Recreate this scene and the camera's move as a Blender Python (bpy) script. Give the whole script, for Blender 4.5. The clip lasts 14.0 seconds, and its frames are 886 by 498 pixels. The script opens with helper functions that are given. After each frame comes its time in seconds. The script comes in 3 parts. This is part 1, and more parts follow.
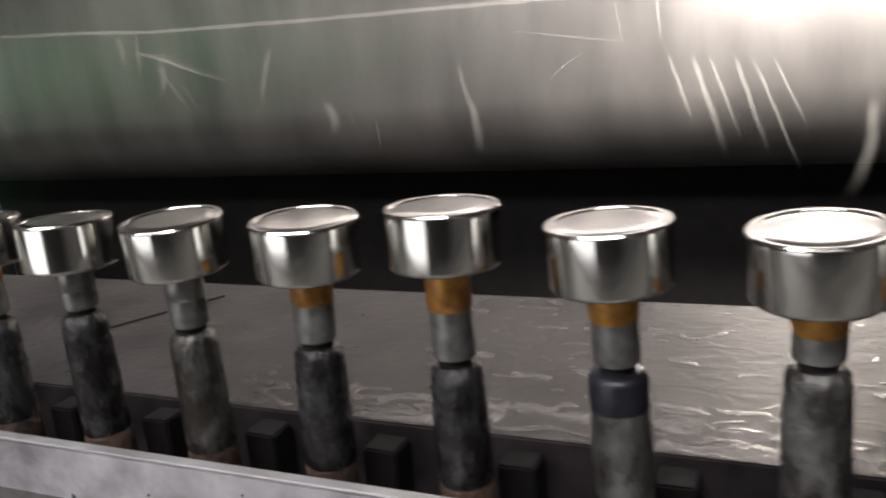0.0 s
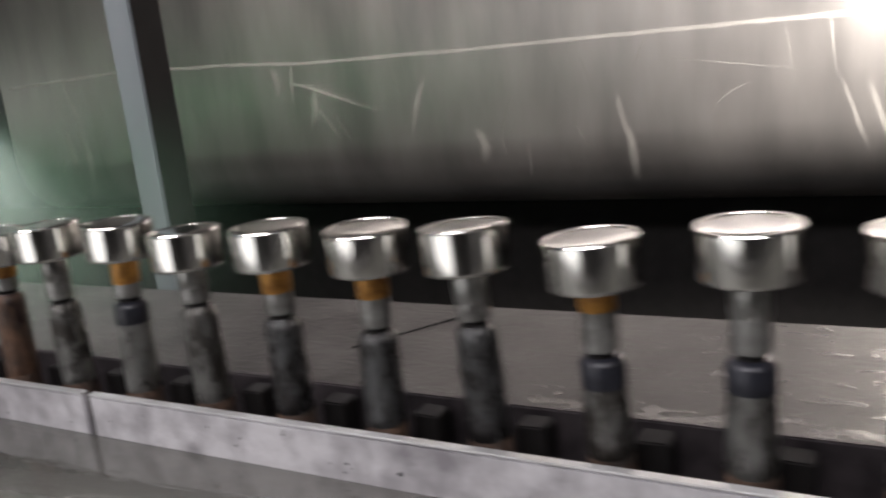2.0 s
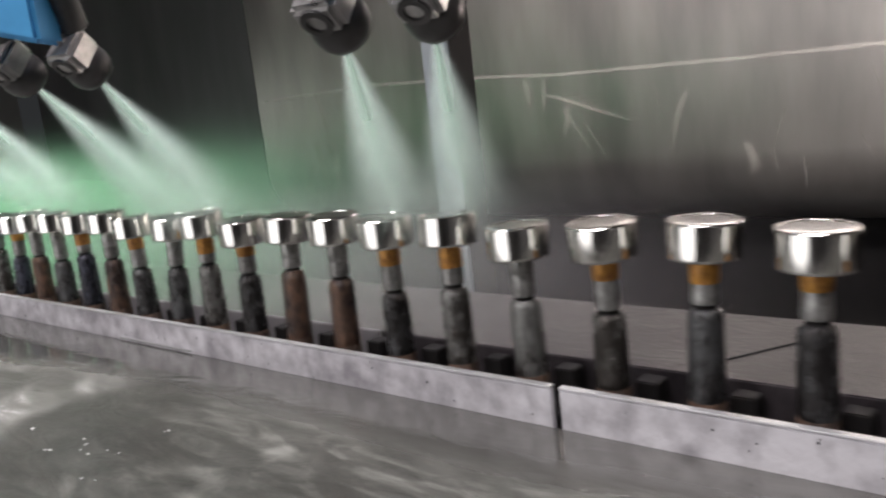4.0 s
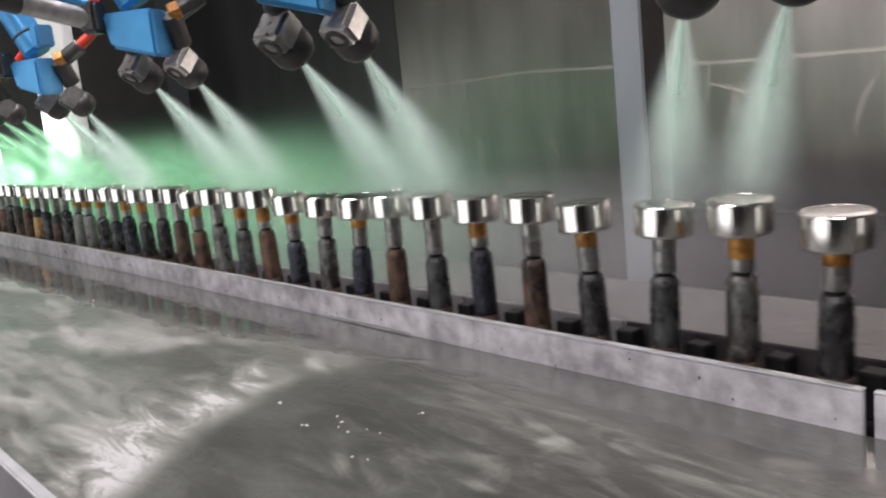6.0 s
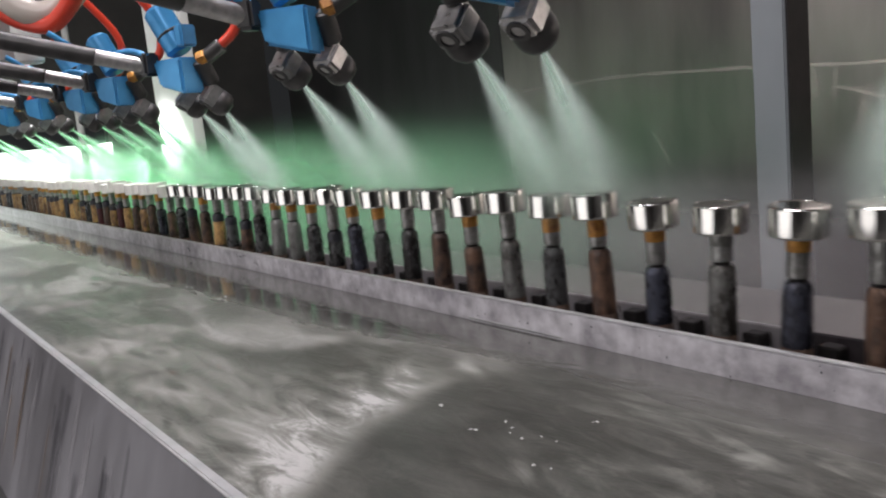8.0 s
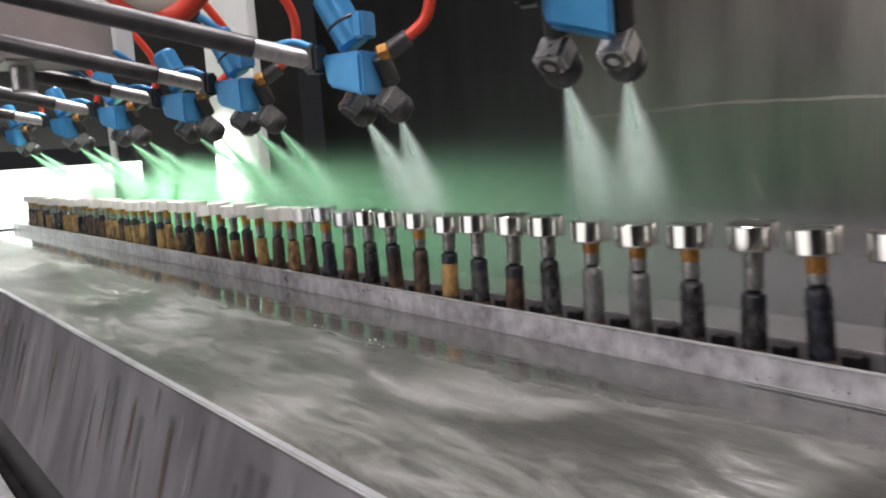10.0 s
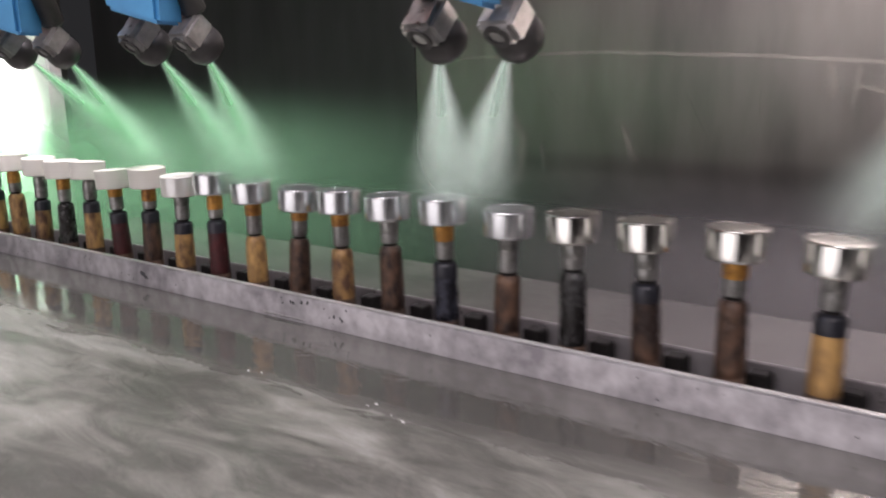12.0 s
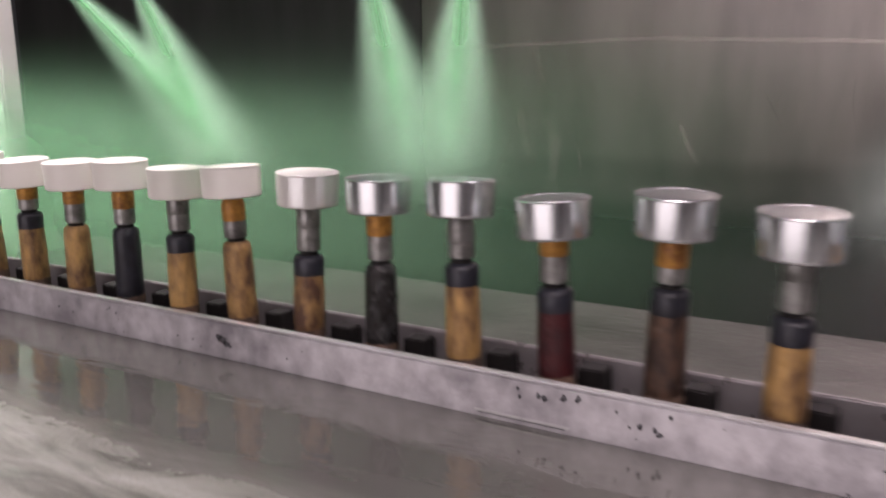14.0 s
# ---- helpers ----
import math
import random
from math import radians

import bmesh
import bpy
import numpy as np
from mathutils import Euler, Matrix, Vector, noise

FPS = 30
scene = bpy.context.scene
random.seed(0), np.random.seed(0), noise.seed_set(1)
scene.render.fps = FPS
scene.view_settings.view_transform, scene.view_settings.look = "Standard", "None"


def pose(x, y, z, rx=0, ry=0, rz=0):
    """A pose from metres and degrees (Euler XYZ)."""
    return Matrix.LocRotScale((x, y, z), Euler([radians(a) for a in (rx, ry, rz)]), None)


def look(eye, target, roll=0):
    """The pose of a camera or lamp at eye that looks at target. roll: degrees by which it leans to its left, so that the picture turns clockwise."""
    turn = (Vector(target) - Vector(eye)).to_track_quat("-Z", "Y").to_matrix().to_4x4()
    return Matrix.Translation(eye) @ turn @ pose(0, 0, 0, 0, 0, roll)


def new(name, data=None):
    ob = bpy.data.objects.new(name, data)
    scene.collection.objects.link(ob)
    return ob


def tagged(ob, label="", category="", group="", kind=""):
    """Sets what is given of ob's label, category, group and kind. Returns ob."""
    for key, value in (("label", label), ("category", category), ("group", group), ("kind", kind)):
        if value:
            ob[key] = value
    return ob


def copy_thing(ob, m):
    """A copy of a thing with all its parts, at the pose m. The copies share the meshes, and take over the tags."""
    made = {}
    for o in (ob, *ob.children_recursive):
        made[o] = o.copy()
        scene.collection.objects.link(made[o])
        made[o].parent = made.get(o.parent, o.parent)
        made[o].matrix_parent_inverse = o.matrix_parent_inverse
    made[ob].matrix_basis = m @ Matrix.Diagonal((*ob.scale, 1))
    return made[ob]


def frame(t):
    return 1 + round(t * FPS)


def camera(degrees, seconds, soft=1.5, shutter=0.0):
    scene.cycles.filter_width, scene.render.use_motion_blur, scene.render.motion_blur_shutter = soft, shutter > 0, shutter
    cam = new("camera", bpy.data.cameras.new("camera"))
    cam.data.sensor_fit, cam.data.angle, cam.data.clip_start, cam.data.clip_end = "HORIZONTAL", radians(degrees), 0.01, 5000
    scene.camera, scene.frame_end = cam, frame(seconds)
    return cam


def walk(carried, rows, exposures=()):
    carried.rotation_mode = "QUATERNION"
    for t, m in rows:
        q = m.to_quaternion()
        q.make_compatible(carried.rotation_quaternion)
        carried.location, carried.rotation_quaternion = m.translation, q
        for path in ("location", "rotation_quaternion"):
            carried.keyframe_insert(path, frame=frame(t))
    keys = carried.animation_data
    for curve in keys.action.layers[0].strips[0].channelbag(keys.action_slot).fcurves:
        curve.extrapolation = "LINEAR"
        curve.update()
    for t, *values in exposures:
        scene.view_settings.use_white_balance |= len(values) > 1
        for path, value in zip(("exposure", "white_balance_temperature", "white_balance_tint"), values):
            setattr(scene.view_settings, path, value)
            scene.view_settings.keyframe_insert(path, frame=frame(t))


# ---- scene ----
cam = camera(55.5, 14.0, soft=2.0, shutter=0.5)
PATH = [
    (0, (0.540, -0.233, 0.160), (-0.264, 1.519, -0.368), -5.8),
    (0.5, (0.555, -0.233, 0.159), (-0.233, 1.532, -0.353), -5.4),
    (1, (0.555, -0.247, 0.155), (-0.283, 1.494, -0.350), -6.2),
    (1.5, (0.496, -0.275, 0.168), (-0.439, 1.423, -0.321), -6.5),
    (2, (0.416, -0.300, 0.170), (-0.560, 1.388, -0.271), -6.3),
    (2.5, (0.370, -0.326, 0.175), (-0.714, 1.304, -0.237), -7.0),
    (4.8, (0.232, -0.412, 0.176), (-1.165, 0.976, -0.175), -7.1),
    (5, (0.223, -0.418, 0.175), (-1.197, 0.947, -0.175), -7.5),
    (5.5, (0.198, -0.431, 0.179), (-1.267, 0.886, -0.169), -7.3),
    (6, (0.184, -0.439, 0.177), (-1.308, 0.847, -0.174), -6.0),
    (6.5, (0.162, -0.45, 0.171), (-1.361, 0.794, -0.193), -5.5),
    (7, (0.152, -0.457, 0.167), (-1.424, 0.728, -0.169), -5.5),
    (7.5, (0.142, -0.465, 0.175), (-1.467, 0.68, -0.141), -6.0),
    (8, (0.133, -0.472, 0.176), (-1.48, 0.667, -0.143), -5.8),
    (8.5, (0.099, -0.494, 0.179), (-1.549, 0.601, -0.111), -5.6),
    (9, (0.066, -0.528, 0.177), (-1.594, 0.555, -0.088), -5.4),
    (9.2, (0.032, -0.533, 0.175), (-1.632, 0.551, -0.067), -5.7),
    (11.5, (-0.390, -0.562, 0.193), (-1.705, 0.890, -0.211), 0.8),
    (12, (-0.488, -0.495, 0.197), (-1.671, 1.062, -0.227), -1.1),
    (12.5, (-0.598, -0.475, 0.182), (-1.784, 1.071, -0.268), -1.0),
    (13, (-0.694, -0.432, 0.16), (-1.891, 1.11, -0.277), -1.3),
    (13.5, (-0.783, -0.416, 0.160), (-1.869, 1.209, -0.267), -0.6),
    (14, (-0.852, -0.375, 0.156), (-1.873, 1.297, -0.247), -0.7),
]
EXPOSURES = [(0, 0.26, 6500, 10), (2.5, 0.3, 6500, 10), (5, 0.44, 6500, 12), (7, 0.16, 6450, 12), (8.5, -0.12, 6500, 12), (9.2, -0.08, 6500, 12), (11.5, 0.0, 6700, 18), (12.5, 0.24, 6550, 19), (13, 0.12, 6500, 19), (13.5, -0.02, 6550, 21), (14, 0.14, 6900, 27)]
walk(cam, [(t, look(eye, target, roll)) for t, eye, target, roll in PATH], EXPOSURES)


# ---- light ----
world = bpy.data.worlds.new("world")
scene.world = world
world.use_nodes = True
world.node_tree.nodes["Background"].inputs[0].default_value = (0.9, 0.95, 1.0, 1)
world.node_tree.nodes["Background"].inputs[1].default_value = 0.02
scene.view_settings.exposure = 0.1


def area(name, eye, target, sx, sy, power, colour):
    lamp = bpy.data.lights.new(name, "AREA")
    lamp.shape, lamp.size, lamp.size_y, lamp.energy, lamp.color = "RECTANGLE", sx, sy, power, colour
    ob = new(name, lamp)
    ob.matrix_world = look(eye, target)
    return ob


# a lamp close to the wall, tubes over the aisle, and the bright mouth at the far end of the booth
area("wall_lamp", (0.52, 1.06, 0.27), (0.46, 1.26, 0.19), 0.30, 0.06, 17, (1.0, 0.95, 0.88))
booth_light = area("booth_tube_light", (-0.15, 0.72, 1.0), (-0.15, 1.26, 0.25), 1.9, 0.1, 11, (1.0, 0.95, 0.9))
booth_light.data.spread = radians(95)
area("aisle_tube_light", (-0.1, -1.3, 1.55), (-0.3, 0.0, 0), 2.8, 0.25, 35, (1.0, 0.95, 0.965))
area("aisle_door_light", (-1.15, -2.2, 0.25), (-0.3, 0.0, 0.1), 2.3, 1.5, 15, (1.0, 0.98, 0.97))
area("line_tube_light", (-1.3, 0.1, 1.6), (-1.3, 0.05, 0), 2.6, 0.12, 14, (1.0, 0.96, 1.0))
line_light = bpy.data.objects["line_tube_light"]
line_light.data.spread = radians(76)
end_light = area("end_opening_light", (-2.7, 0.30, 1.55), (-2.25, 0.0, 0.05), 0.4, 0.4, 12, (0.93, 1.0, 0.93))
end_light.data.spread = radians(65)
# unseen narrow lamp, added to brighten the front of the white post
post_fill_light = area("post_fill_light", (-2.12, -0.30, 0.60), (-2.045, 0.25, 0.10), 0.05, 0.05, 1.6, (0.95, 1.0, 0.95))
post_fill_light.data.spread = radians(24)
scene.cycles.transparent_max_bounces = 48


# ---- materials ----
def shader(name, base, rough=0.5, metal=0.0, grain=0.0, scale=30.0, dark=None, stretch=(1, 1, 1), bump=0.0, bump_scale=60.0,
           rough_var=0.0, spec=0.5, rnd=0.0, lo=0.35, hi=0.7, coat=0.0):
    """A surface with two scales of mottling between base and dark, uneven gloss and a fine relief."""
    m = bpy.data.materials.new(name)
    m.use_nodes = True
    nt = m.node_tree
    n, l = nt.nodes, nt.links
    p = n["Principled BSDF"]
    p.inputs["Metallic"].default_value = metal
    p.inputs["Roughness"].default_value = rough
    p.inputs["Specular IOR Level"].default_value = spec
    p.inputs["Coat Weight"].default_value = coat
    tc = n.new("ShaderNodeTexCoord")
    mp = n.new("ShaderNodeMapping")
    mp.inputs["Scale"].default_value = stretch
    l.new(tc.outputs["Object"], mp.inputs["Vector"])
    vec = mp.outputs["Vector"]
    if rnd:
        info = n.new("ShaderNodeObjectInfo")
        add = n.new("ShaderNodeVectorMath")
        l.new(vec, add.inputs[0])
        mul = n.new("ShaderNodeMath")
        mul.operation, mul.inputs[1].default_value = "MULTIPLY", 7.0
        l.new(info.outputs["Random"], mul.inputs[0])
        l.new(mul.outputs[0], add.inputs[1])
        vec = add.outputs[0]
    dark = dark or tuple(c * 0.5 for c in base)
    n1 = n.new("ShaderNodeTexNoise")
    n1.inputs["Scale"].default_value, n1.inputs["Detail"].default_value = scale, 8
    n2 = n.new("ShaderNodeTexNoise")
    n2.inputs["Scale"].default_value, n2.inputs["Detail"].default_value = scale * 0.17, 3
    l.new(vec, n1.inputs["Vector"])
    l.new(vec, n2.inputs["Vector"])
    mix = n.new("ShaderNodeMath")
    mix.operation = "MULTIPLY_ADD"
    mix.inputs[1].default_value = 0.5
    half = n.new("ShaderNodeMath")
    half.operation, half.inputs[1].default_value = "MULTIPLY", 0.5
    l.new(n2.outputs["Fac"], half.inputs[0])
    l.new(n1.outputs["Fac"], mix.inputs[0])
    l.new(half.outputs[0], mix.inputs[2])
    ramp = n.new("ShaderNodeValToRGB")
    ramp.color_ramp.elements[0].position, ramp.color_ramp.elements[1].position = lo, hi
    ramp.color_ramp.elements[0].color = (*dark, 1)
    ramp.color_ramp.elements[1].color = (*base, 1)
    l.new(mix.outputs[0], ramp.inputs["Fac"])
    l.new(ramp.outputs["Color"], p.inputs["Base Color"])
    if rough_var:
        rr = n.new("ShaderNodeMapRange")
        rr.inputs["From Min"].default_value, rr.inputs["From Max"].default_value = 0.3, 0.7
        rr.inputs["To Min"].default_value, rr.inputs["To Max"].default_value = rough - rough_var, rough + rough_var
        l.new(mix.outputs[0], rr.inputs["Value"])
        l.new(rr.outputs[0], p.inputs["Roughness"])
    if bump:
        nb = n.new("ShaderNodeTexNoise")
        nb.inputs["Scale"].default_value, nb.inputs["Detail"].default_value = bump_scale, 5
        l.new(vec, nb.inputs["Vector"])
        b = n.new("ShaderNodeBump")
        b.inputs["Strength"].default_value, b.inputs["Distance"].default_value = bump, 0.002
        l.new(nb.outputs["Fac"], b.inputs["Height"])
        l.new(b.outputs["Normal"], p.inputs["Normal"])
    return m


M = {
    "wall": shader("brushed_stainless", (0.375, 0.348, 0.332), 0.34, 0.82, scale=9, dark=(0.17, 0.158, 0.155), stretch=(1, 1, 0.25), bump=0.15, bump_scale=14, rough_var=0.1),
    # darkened copy of the wall steel: the far sheet's shade is in its colour
    "wall_dark": shader("shaded_stainless", (0.10, 0.097, 0.10), 0.5, 0.5, scale=9, dark=(0.045, 0.045, 0.045), stretch=(1, 1, 0.25), bump=0.15, bump_scale=14, rough_var=0.1),
    "post": shader("painted_post", (0.25, 0.27, 0.29), 0.5, 0.2, scale=14, dark=(0.18, 0.195, 0.21), stretch=(1, 1, 0.3), rough_var=0.1),
    "white": shader("white_paint", (0.82, 0.82, 0.8), 0.5, 0.0, scale=12, dark=(0.7, 0.7, 0.68)),
    "ledge": shader("wet_ledge_steel", (0.075, 0.068, 0.064), 0.36, 0.12, scale=15, dark=(0.032, 0.028, 0.026), bump=0.6, bump_scale=26, rough_var=0.28, lo=0.38, hi=0.62),
    "rail": shader("paint_stained_rail", (0.68, 0.665, 0.70), 0.42, 0.35, scale=60, dark=(0.31, 0.295, 0.32), lo=0.38, hi=0.60, bump=0.5, bump_scale=90, rough_var=0.12),
    "drip": shader("dried_speck_and_glint_shade", (0.10, 0.10, 0.11), 0.6, 0.0, scale=60),
    "apron": shader("basin_sheet", (0.35, 0.345, 0.37), 0.42, 0.45, scale=22, dark=(0.16, 0.155, 0.165), stretch=(1, 1, 0.08), bump=0.1, bump_scale=30, rough_var=0.12),
    "bead": shader("white_water_glint", (0.85, 0.86, 0.86), 0.12, 0.0, scale=200, dark=(0.75, 0.76, 0.76)),
    "scuff": shader("bared_grey_metal", (0.16, 0.16, 0.175), 0.5, 0.3, scale=300, dark=(0.06, 0.06, 0.07)),
    "edge": shader("worn_edge_and_glint", (0.75, 0.75, 0.76), 0.35, 0.5, scale=50, dark=(0.5, 0.5, 0.5), bump=0.3),
    "black": shader("black_grime_and_shade", (0.02, 0.018, 0.018), 0.6, 0.0, scale=30, dark=(0.012, 0.011, 0.011), bump=0.3, spec=0.15),
    "chrome": shader("chrome_cap", (0.84, 0.83, 0.80), 0.14, 1.0, scale=40, dark=(0.74, 0.72, 0.69), rough_var=0.02, rnd=1, bump=0.04, bump_scale=45),
    "whitecap": shader("white_coated_cap", (0.84, 0.82, 0.78), 0.35, 0.0, scale=30, dark=(0.78, 0.75, 0.70), rnd=1),
    "brass": shader("lacquered_brass", (0.66, 0.33, 0.06), 0.42, 0.4, scale=288, dark=(0.22, 0.09, 0.03), bump=0.3, rnd=1),
    "collar": shader("dull_collar", (0.42, 0.42, 0.41), 0.32, 0.75, scale=192, dark=(0.13, 0.125, 0.12), bump=0.3, rnd=1),
    "spin_dark": shader("blackened_steel", (0.095, 0.097, 0.10), 0.27, 0.6, scale=176, dark=(0.022, 0.020, 0.020), stretch=(1, 1, 0.6), bump=0.7, bump_scale=420, rnd=1, rough_var=0.12, lo=0.42, hi=0.62),
    "spin_blue": shader("blued_steel", (0.055, 0.060, 0.085), 0.27, 0.5, scale=176, dark=(0.018, 0.018, 0.024), stretch=(1, 1, 0.6), bump=0.7, bump_scale=420, rnd=1, rough_var=0.12, lo=0.42, hi=0.62),
    "spin_grey": shader("greyed_steel", (0.21, 0.212, 0.205), 0.28, 0.6, scale=144, dark=(0.045, 0.040, 0.036), stretch=(1, 1, 0.6), bump=0.7, bump_scale=420, rnd=1, rough_var=0.12, lo=0.42, hi=0.62),
    "spin_rust": shader("ochre_stained_steel", (0.50, 0.30, 0.11), 0.40, 0.15, scale=150, dark=(0.09, 0.045, 0.028), stretch=(1, 1, 0.5), bump=0.7, bump_scale=420, rnd=1, lo=0.40, hi=0.62),
    "spin_red": shader("dark_red_lacquer", (0.085, 0.012, 0.014), 0.45, 0.2, scale=160, dark=(0.03, 0.008, 0.01), stretch=(1, 1, 0.75), bump=0.5, bump_scale=420, rnd=1),
    "foot": shader("paint_crusted_foot", (0.20, 0.12, 0.08), 0.6, 0.1, scale=192, dark=(0.035, 0.028, 0.026), bump=0.8, bump_scale=420, rnd=1),
    "blue": shader("blue_anodised", (0.08, 0.37, 0.70), 0.35, 0.25, scale=40, dark=(0.04, 0.22, 0.46), bump=0.1, rough_var=0.1),
    "silver": shader("machined_nickel", (0.60, 0.59, 0.585), 0.33, 0.75, scale=150, dark=(0.27, 0.265, 0.26), bump=0.15, rough_var=0.1),
    "gunmetal": shader("dark_gunmetal", (0.12, 0.115, 0.115), 0.4, 0.6, scale=50, dark=(0.04, 0.04, 0.04), bump=0.2),
    "red": shader("red_hose", (0.75, 0.07, 0.03), 0.35, 0.0, scale=30, dark=(0.6, 0.05, 0.03)),
    "clear_hose": shader("milky_hose", (0.6, 0.55, 0.5), 0.3, 0.0, scale=30, dark=(0.5, 0.45, 0.4)),
    "block": shader("aluminium_block", (0.52, 0.49, 0.47), 0.45, 0.5, scale=30, dark=(0.42, 0.39, 0.37)),
    "strip": shader("oily_guide_strip", (0.36, 0.348, 0.36), 0.32, 0.45, scale=70, dark=(0.26, 0.24, 0.245), rough_var=0.1),
    # dark copy of the guide strip, for its dimly lit stretch
    "strip_dark": shader("shaded_guide_strip", (0.085, 0.072, 0.078), 0.4, 0.3, scale=70, dark=(0.02, 0.018, 0.02), rough_var=0.1, bump=0.3),
    "brown": shader("brown_stained_steel", (0.15, 0.085, 0.055), 0.34, 0.3, scale=160, dark=(0.030, 0.020, 0.018), stretch=(1, 1, 0.6), bump=0.7, bump_scale=420, rnd=1, rough_var=0.12, lo=0.42, hi=0.62),
    "band": shader("black_lacquer_band", (0.03, 0.032, 0.045), 0.35, 0.2, scale=192, dark=(0.012, 0.012, 0.016), bump=0.3, rnd=1),
    "glow": None,
    "room": shader("room_grey", (0.20, 0.195, 0.19), 0.8, 0.0, scale=4, dark=(0.13, 0.128, 0.125)),
    "dark_room": shader("dark_concrete", (0.09, 0.085, 0.08), 0.8, 0.0, scale=6, dark=(0.05, 0.05, 0.05)),
}


def water_material():
    """Murky moving water: clear and dark beside the rail, with drifting pale foam further out."""
    m = bpy.data.materials.new("flowing_water")
    m.use_nodes = True
    n, l = m.node_tree.nodes, m.node_tree.links
    p = n["Principled BSDF"]
    tc, mp, sep = n.new("ShaderNodeTexCoord"), n.new("ShaderNodeMapping"), n.new("ShaderNodeSeparateXYZ")
    mp.inputs["Rotation"].default_value = (0, 0, radians(28))
    mp.inputs["Scale"].default_value = (0.8, 2.4, 1)
    l.new(tc.outputs["Object"], mp.inputs["Vector"])
    l.new(tc.outputs["Object"], sep.inputs[0])

    def noise_tex(scale, detail, dist, rough=0.5):
        k = n.new("ShaderNodeTexNoise")
        for nm, v in (("Scale", scale), ("Detail", detail), ("Distortion", dist), ("Roughness", rough)):
            k.inputs[nm].default_value = v
        l.new(mp.outputs["Vector"], k.inputs["Vector"])
        return k.outputs["Fac"]

    def ranged(v, a, b, c, d):
        k = n.new("ShaderNodeMapRange")
        k.interpolation_type = "SMOOTHSTEP"
        for i, x in zip((1, 2, 3, 4), (a, b, c, d)):
            k.inputs[i].default_value = x
        l.new(v, k.inputs[0])
        return k.outputs[0]

    def op(kind, a, b):
        k = n.new("ShaderNodeMath")
        k.operation = kind
        for i, v in enumerate((a, b)):
            if isinstance(v, (int, float)):
                k.inputs[i].default_value = v
            else:
                l.new(v, k.inputs[i])
        return k.outputs[0]

    big, fine = noise_tex(4.5, 3, 0.8), noise_tex(15.0, 11, 1.2, 0.76)
    shore = ranged(op("ADD", op("ADD", sep.outputs[1], ranged(sep.outputs[0], -0.85, -0.15, 0.036, -0.026)), op("MULTIPLY", op("SUBTRACT", big, 0.5), 0.09)), -0.112, -0.060, 1.0, 0.0)
    foam = op("MULTIPLY", shore, ranged(op("ADD", op("MULTIPLY", fine, 0.55), op("MULTIPLY", big, 0.45)), 0.42, 0.64, 0.0, 1.0))
    # a standing wave front runs across the basin: thick foam on its upstream side, calmer water past it
    dy = op("MINIMUM", op("ADD", sep.outputs[1], 0.12), 0.0)
    front = op("ADD", op("SUBTRACT", op("ADD", sep.outputs[0], 0.352), op("MULTIPLY", op("MULTIPLY", dy, dy), 2.6)), op("MULTIPLY", op("SUBTRACT", fine, 0.5), 0.10))
    crest = op("MULTIPLY", ranged(front, -0.10, -0.008, 0.0, 1.0), ranged(front, -0.010, 0.022, 1.0, 0.0))
    crest = op("MULTIPLY", op("MULTIPLY", crest, ranged(sep.outputs[1], -0.15, -0.10, 1.0, 0.0)), ranged(fine, 0.32, 0.66, 0.10, 0.72))
    calm = op("MULTIPLY", ranged(front, 0.0, 0.03, 0.0, 1.0), ranged(front, 0.9, 1.2, 1.0, 0.0))
    ripple = op("MULTIPLY", op("MULTIPLY", ranged(noise_tex(11, 9, 1.6, 0.66), 0.48, 0.72, 0.0, 0.46), calm), ranged(front, 0.06, 0.16, 0.15, 1.0))
    crest = op("MAXIMUM", crest, op("MULTIPLY", ripple, shore))
    foam = op("MINIMUM", op("ADD", op("MULTIPLY", foam, op("SUBTRACT", 0.76, op("MULTIPLY", calm, 0.54))), crest), 1.0)
    ramp = n.new("ShaderNodeValToRGB")
    e = ramp.color_ramp.elements
    e[0].position, e[1].position = 0.0, 1.0
    e[0].color, e[1].color = (0.022, 0.022, 0.018, 1), (0.50, 0.495, 0.48, 1)
    mid = ramp.color_ramp.elements.new(0.42)
    mid.color = (0.20, 0.20, 0.18, 1)
    l.new(foam, ramp.inputs["Fac"])
    murk = n.new("ShaderNodeMix")
    murk.data_type = "RGBA"
    l.new(op("MULTIPLY", op("MULTIPLY", shore, op("SUBTRACT", 1.0, op("MAXIMUM", op("MULTIPLY", crest, 0.8), op("MULTIPLY", calm, 0.45)))), 0.42), murk.inputs["Factor"])
    l.new(ramp.outputs["Color"], murk.inputs[6])
    murk.inputs[7].default_value = (0.17, 0.168, 0.152, 1)
    # beside the rail the water is only a thin film on the polished steel shelf
    film = op("MULTIPLY", op("SUBTRACT", 1.0, shore), ranged(big, 0.25, 0.75, 0.85, 0.55))
    steel = n.new("ShaderNodeMix")
    steel.data_type = "RGBA"
    l.new(film, steel.inputs["Factor"])
    l.new(murk.outputs[2], steel.inputs[6])
    steel.inputs[7].default_value = (0.235, 0.23, 0.215, 1)
    l.new(steel.outputs[2], p.inputs["Base Color"])
    l.new(film, p.inputs["Metallic"])
    l.new(op("ADD", ranged(foam, 0.1, 0.8, 0.04, 0.40), op("MULTIPLY", shore, 0.27)), p.inputs["Roughness"])
    p.inputs["IOR"].default_value = 1.40
    p.inputs["Specular IOR Level"].default_value = 0.6
    b = n.new("ShaderNodeBump")
    b.inputs["Distance"].default_value = 0.008
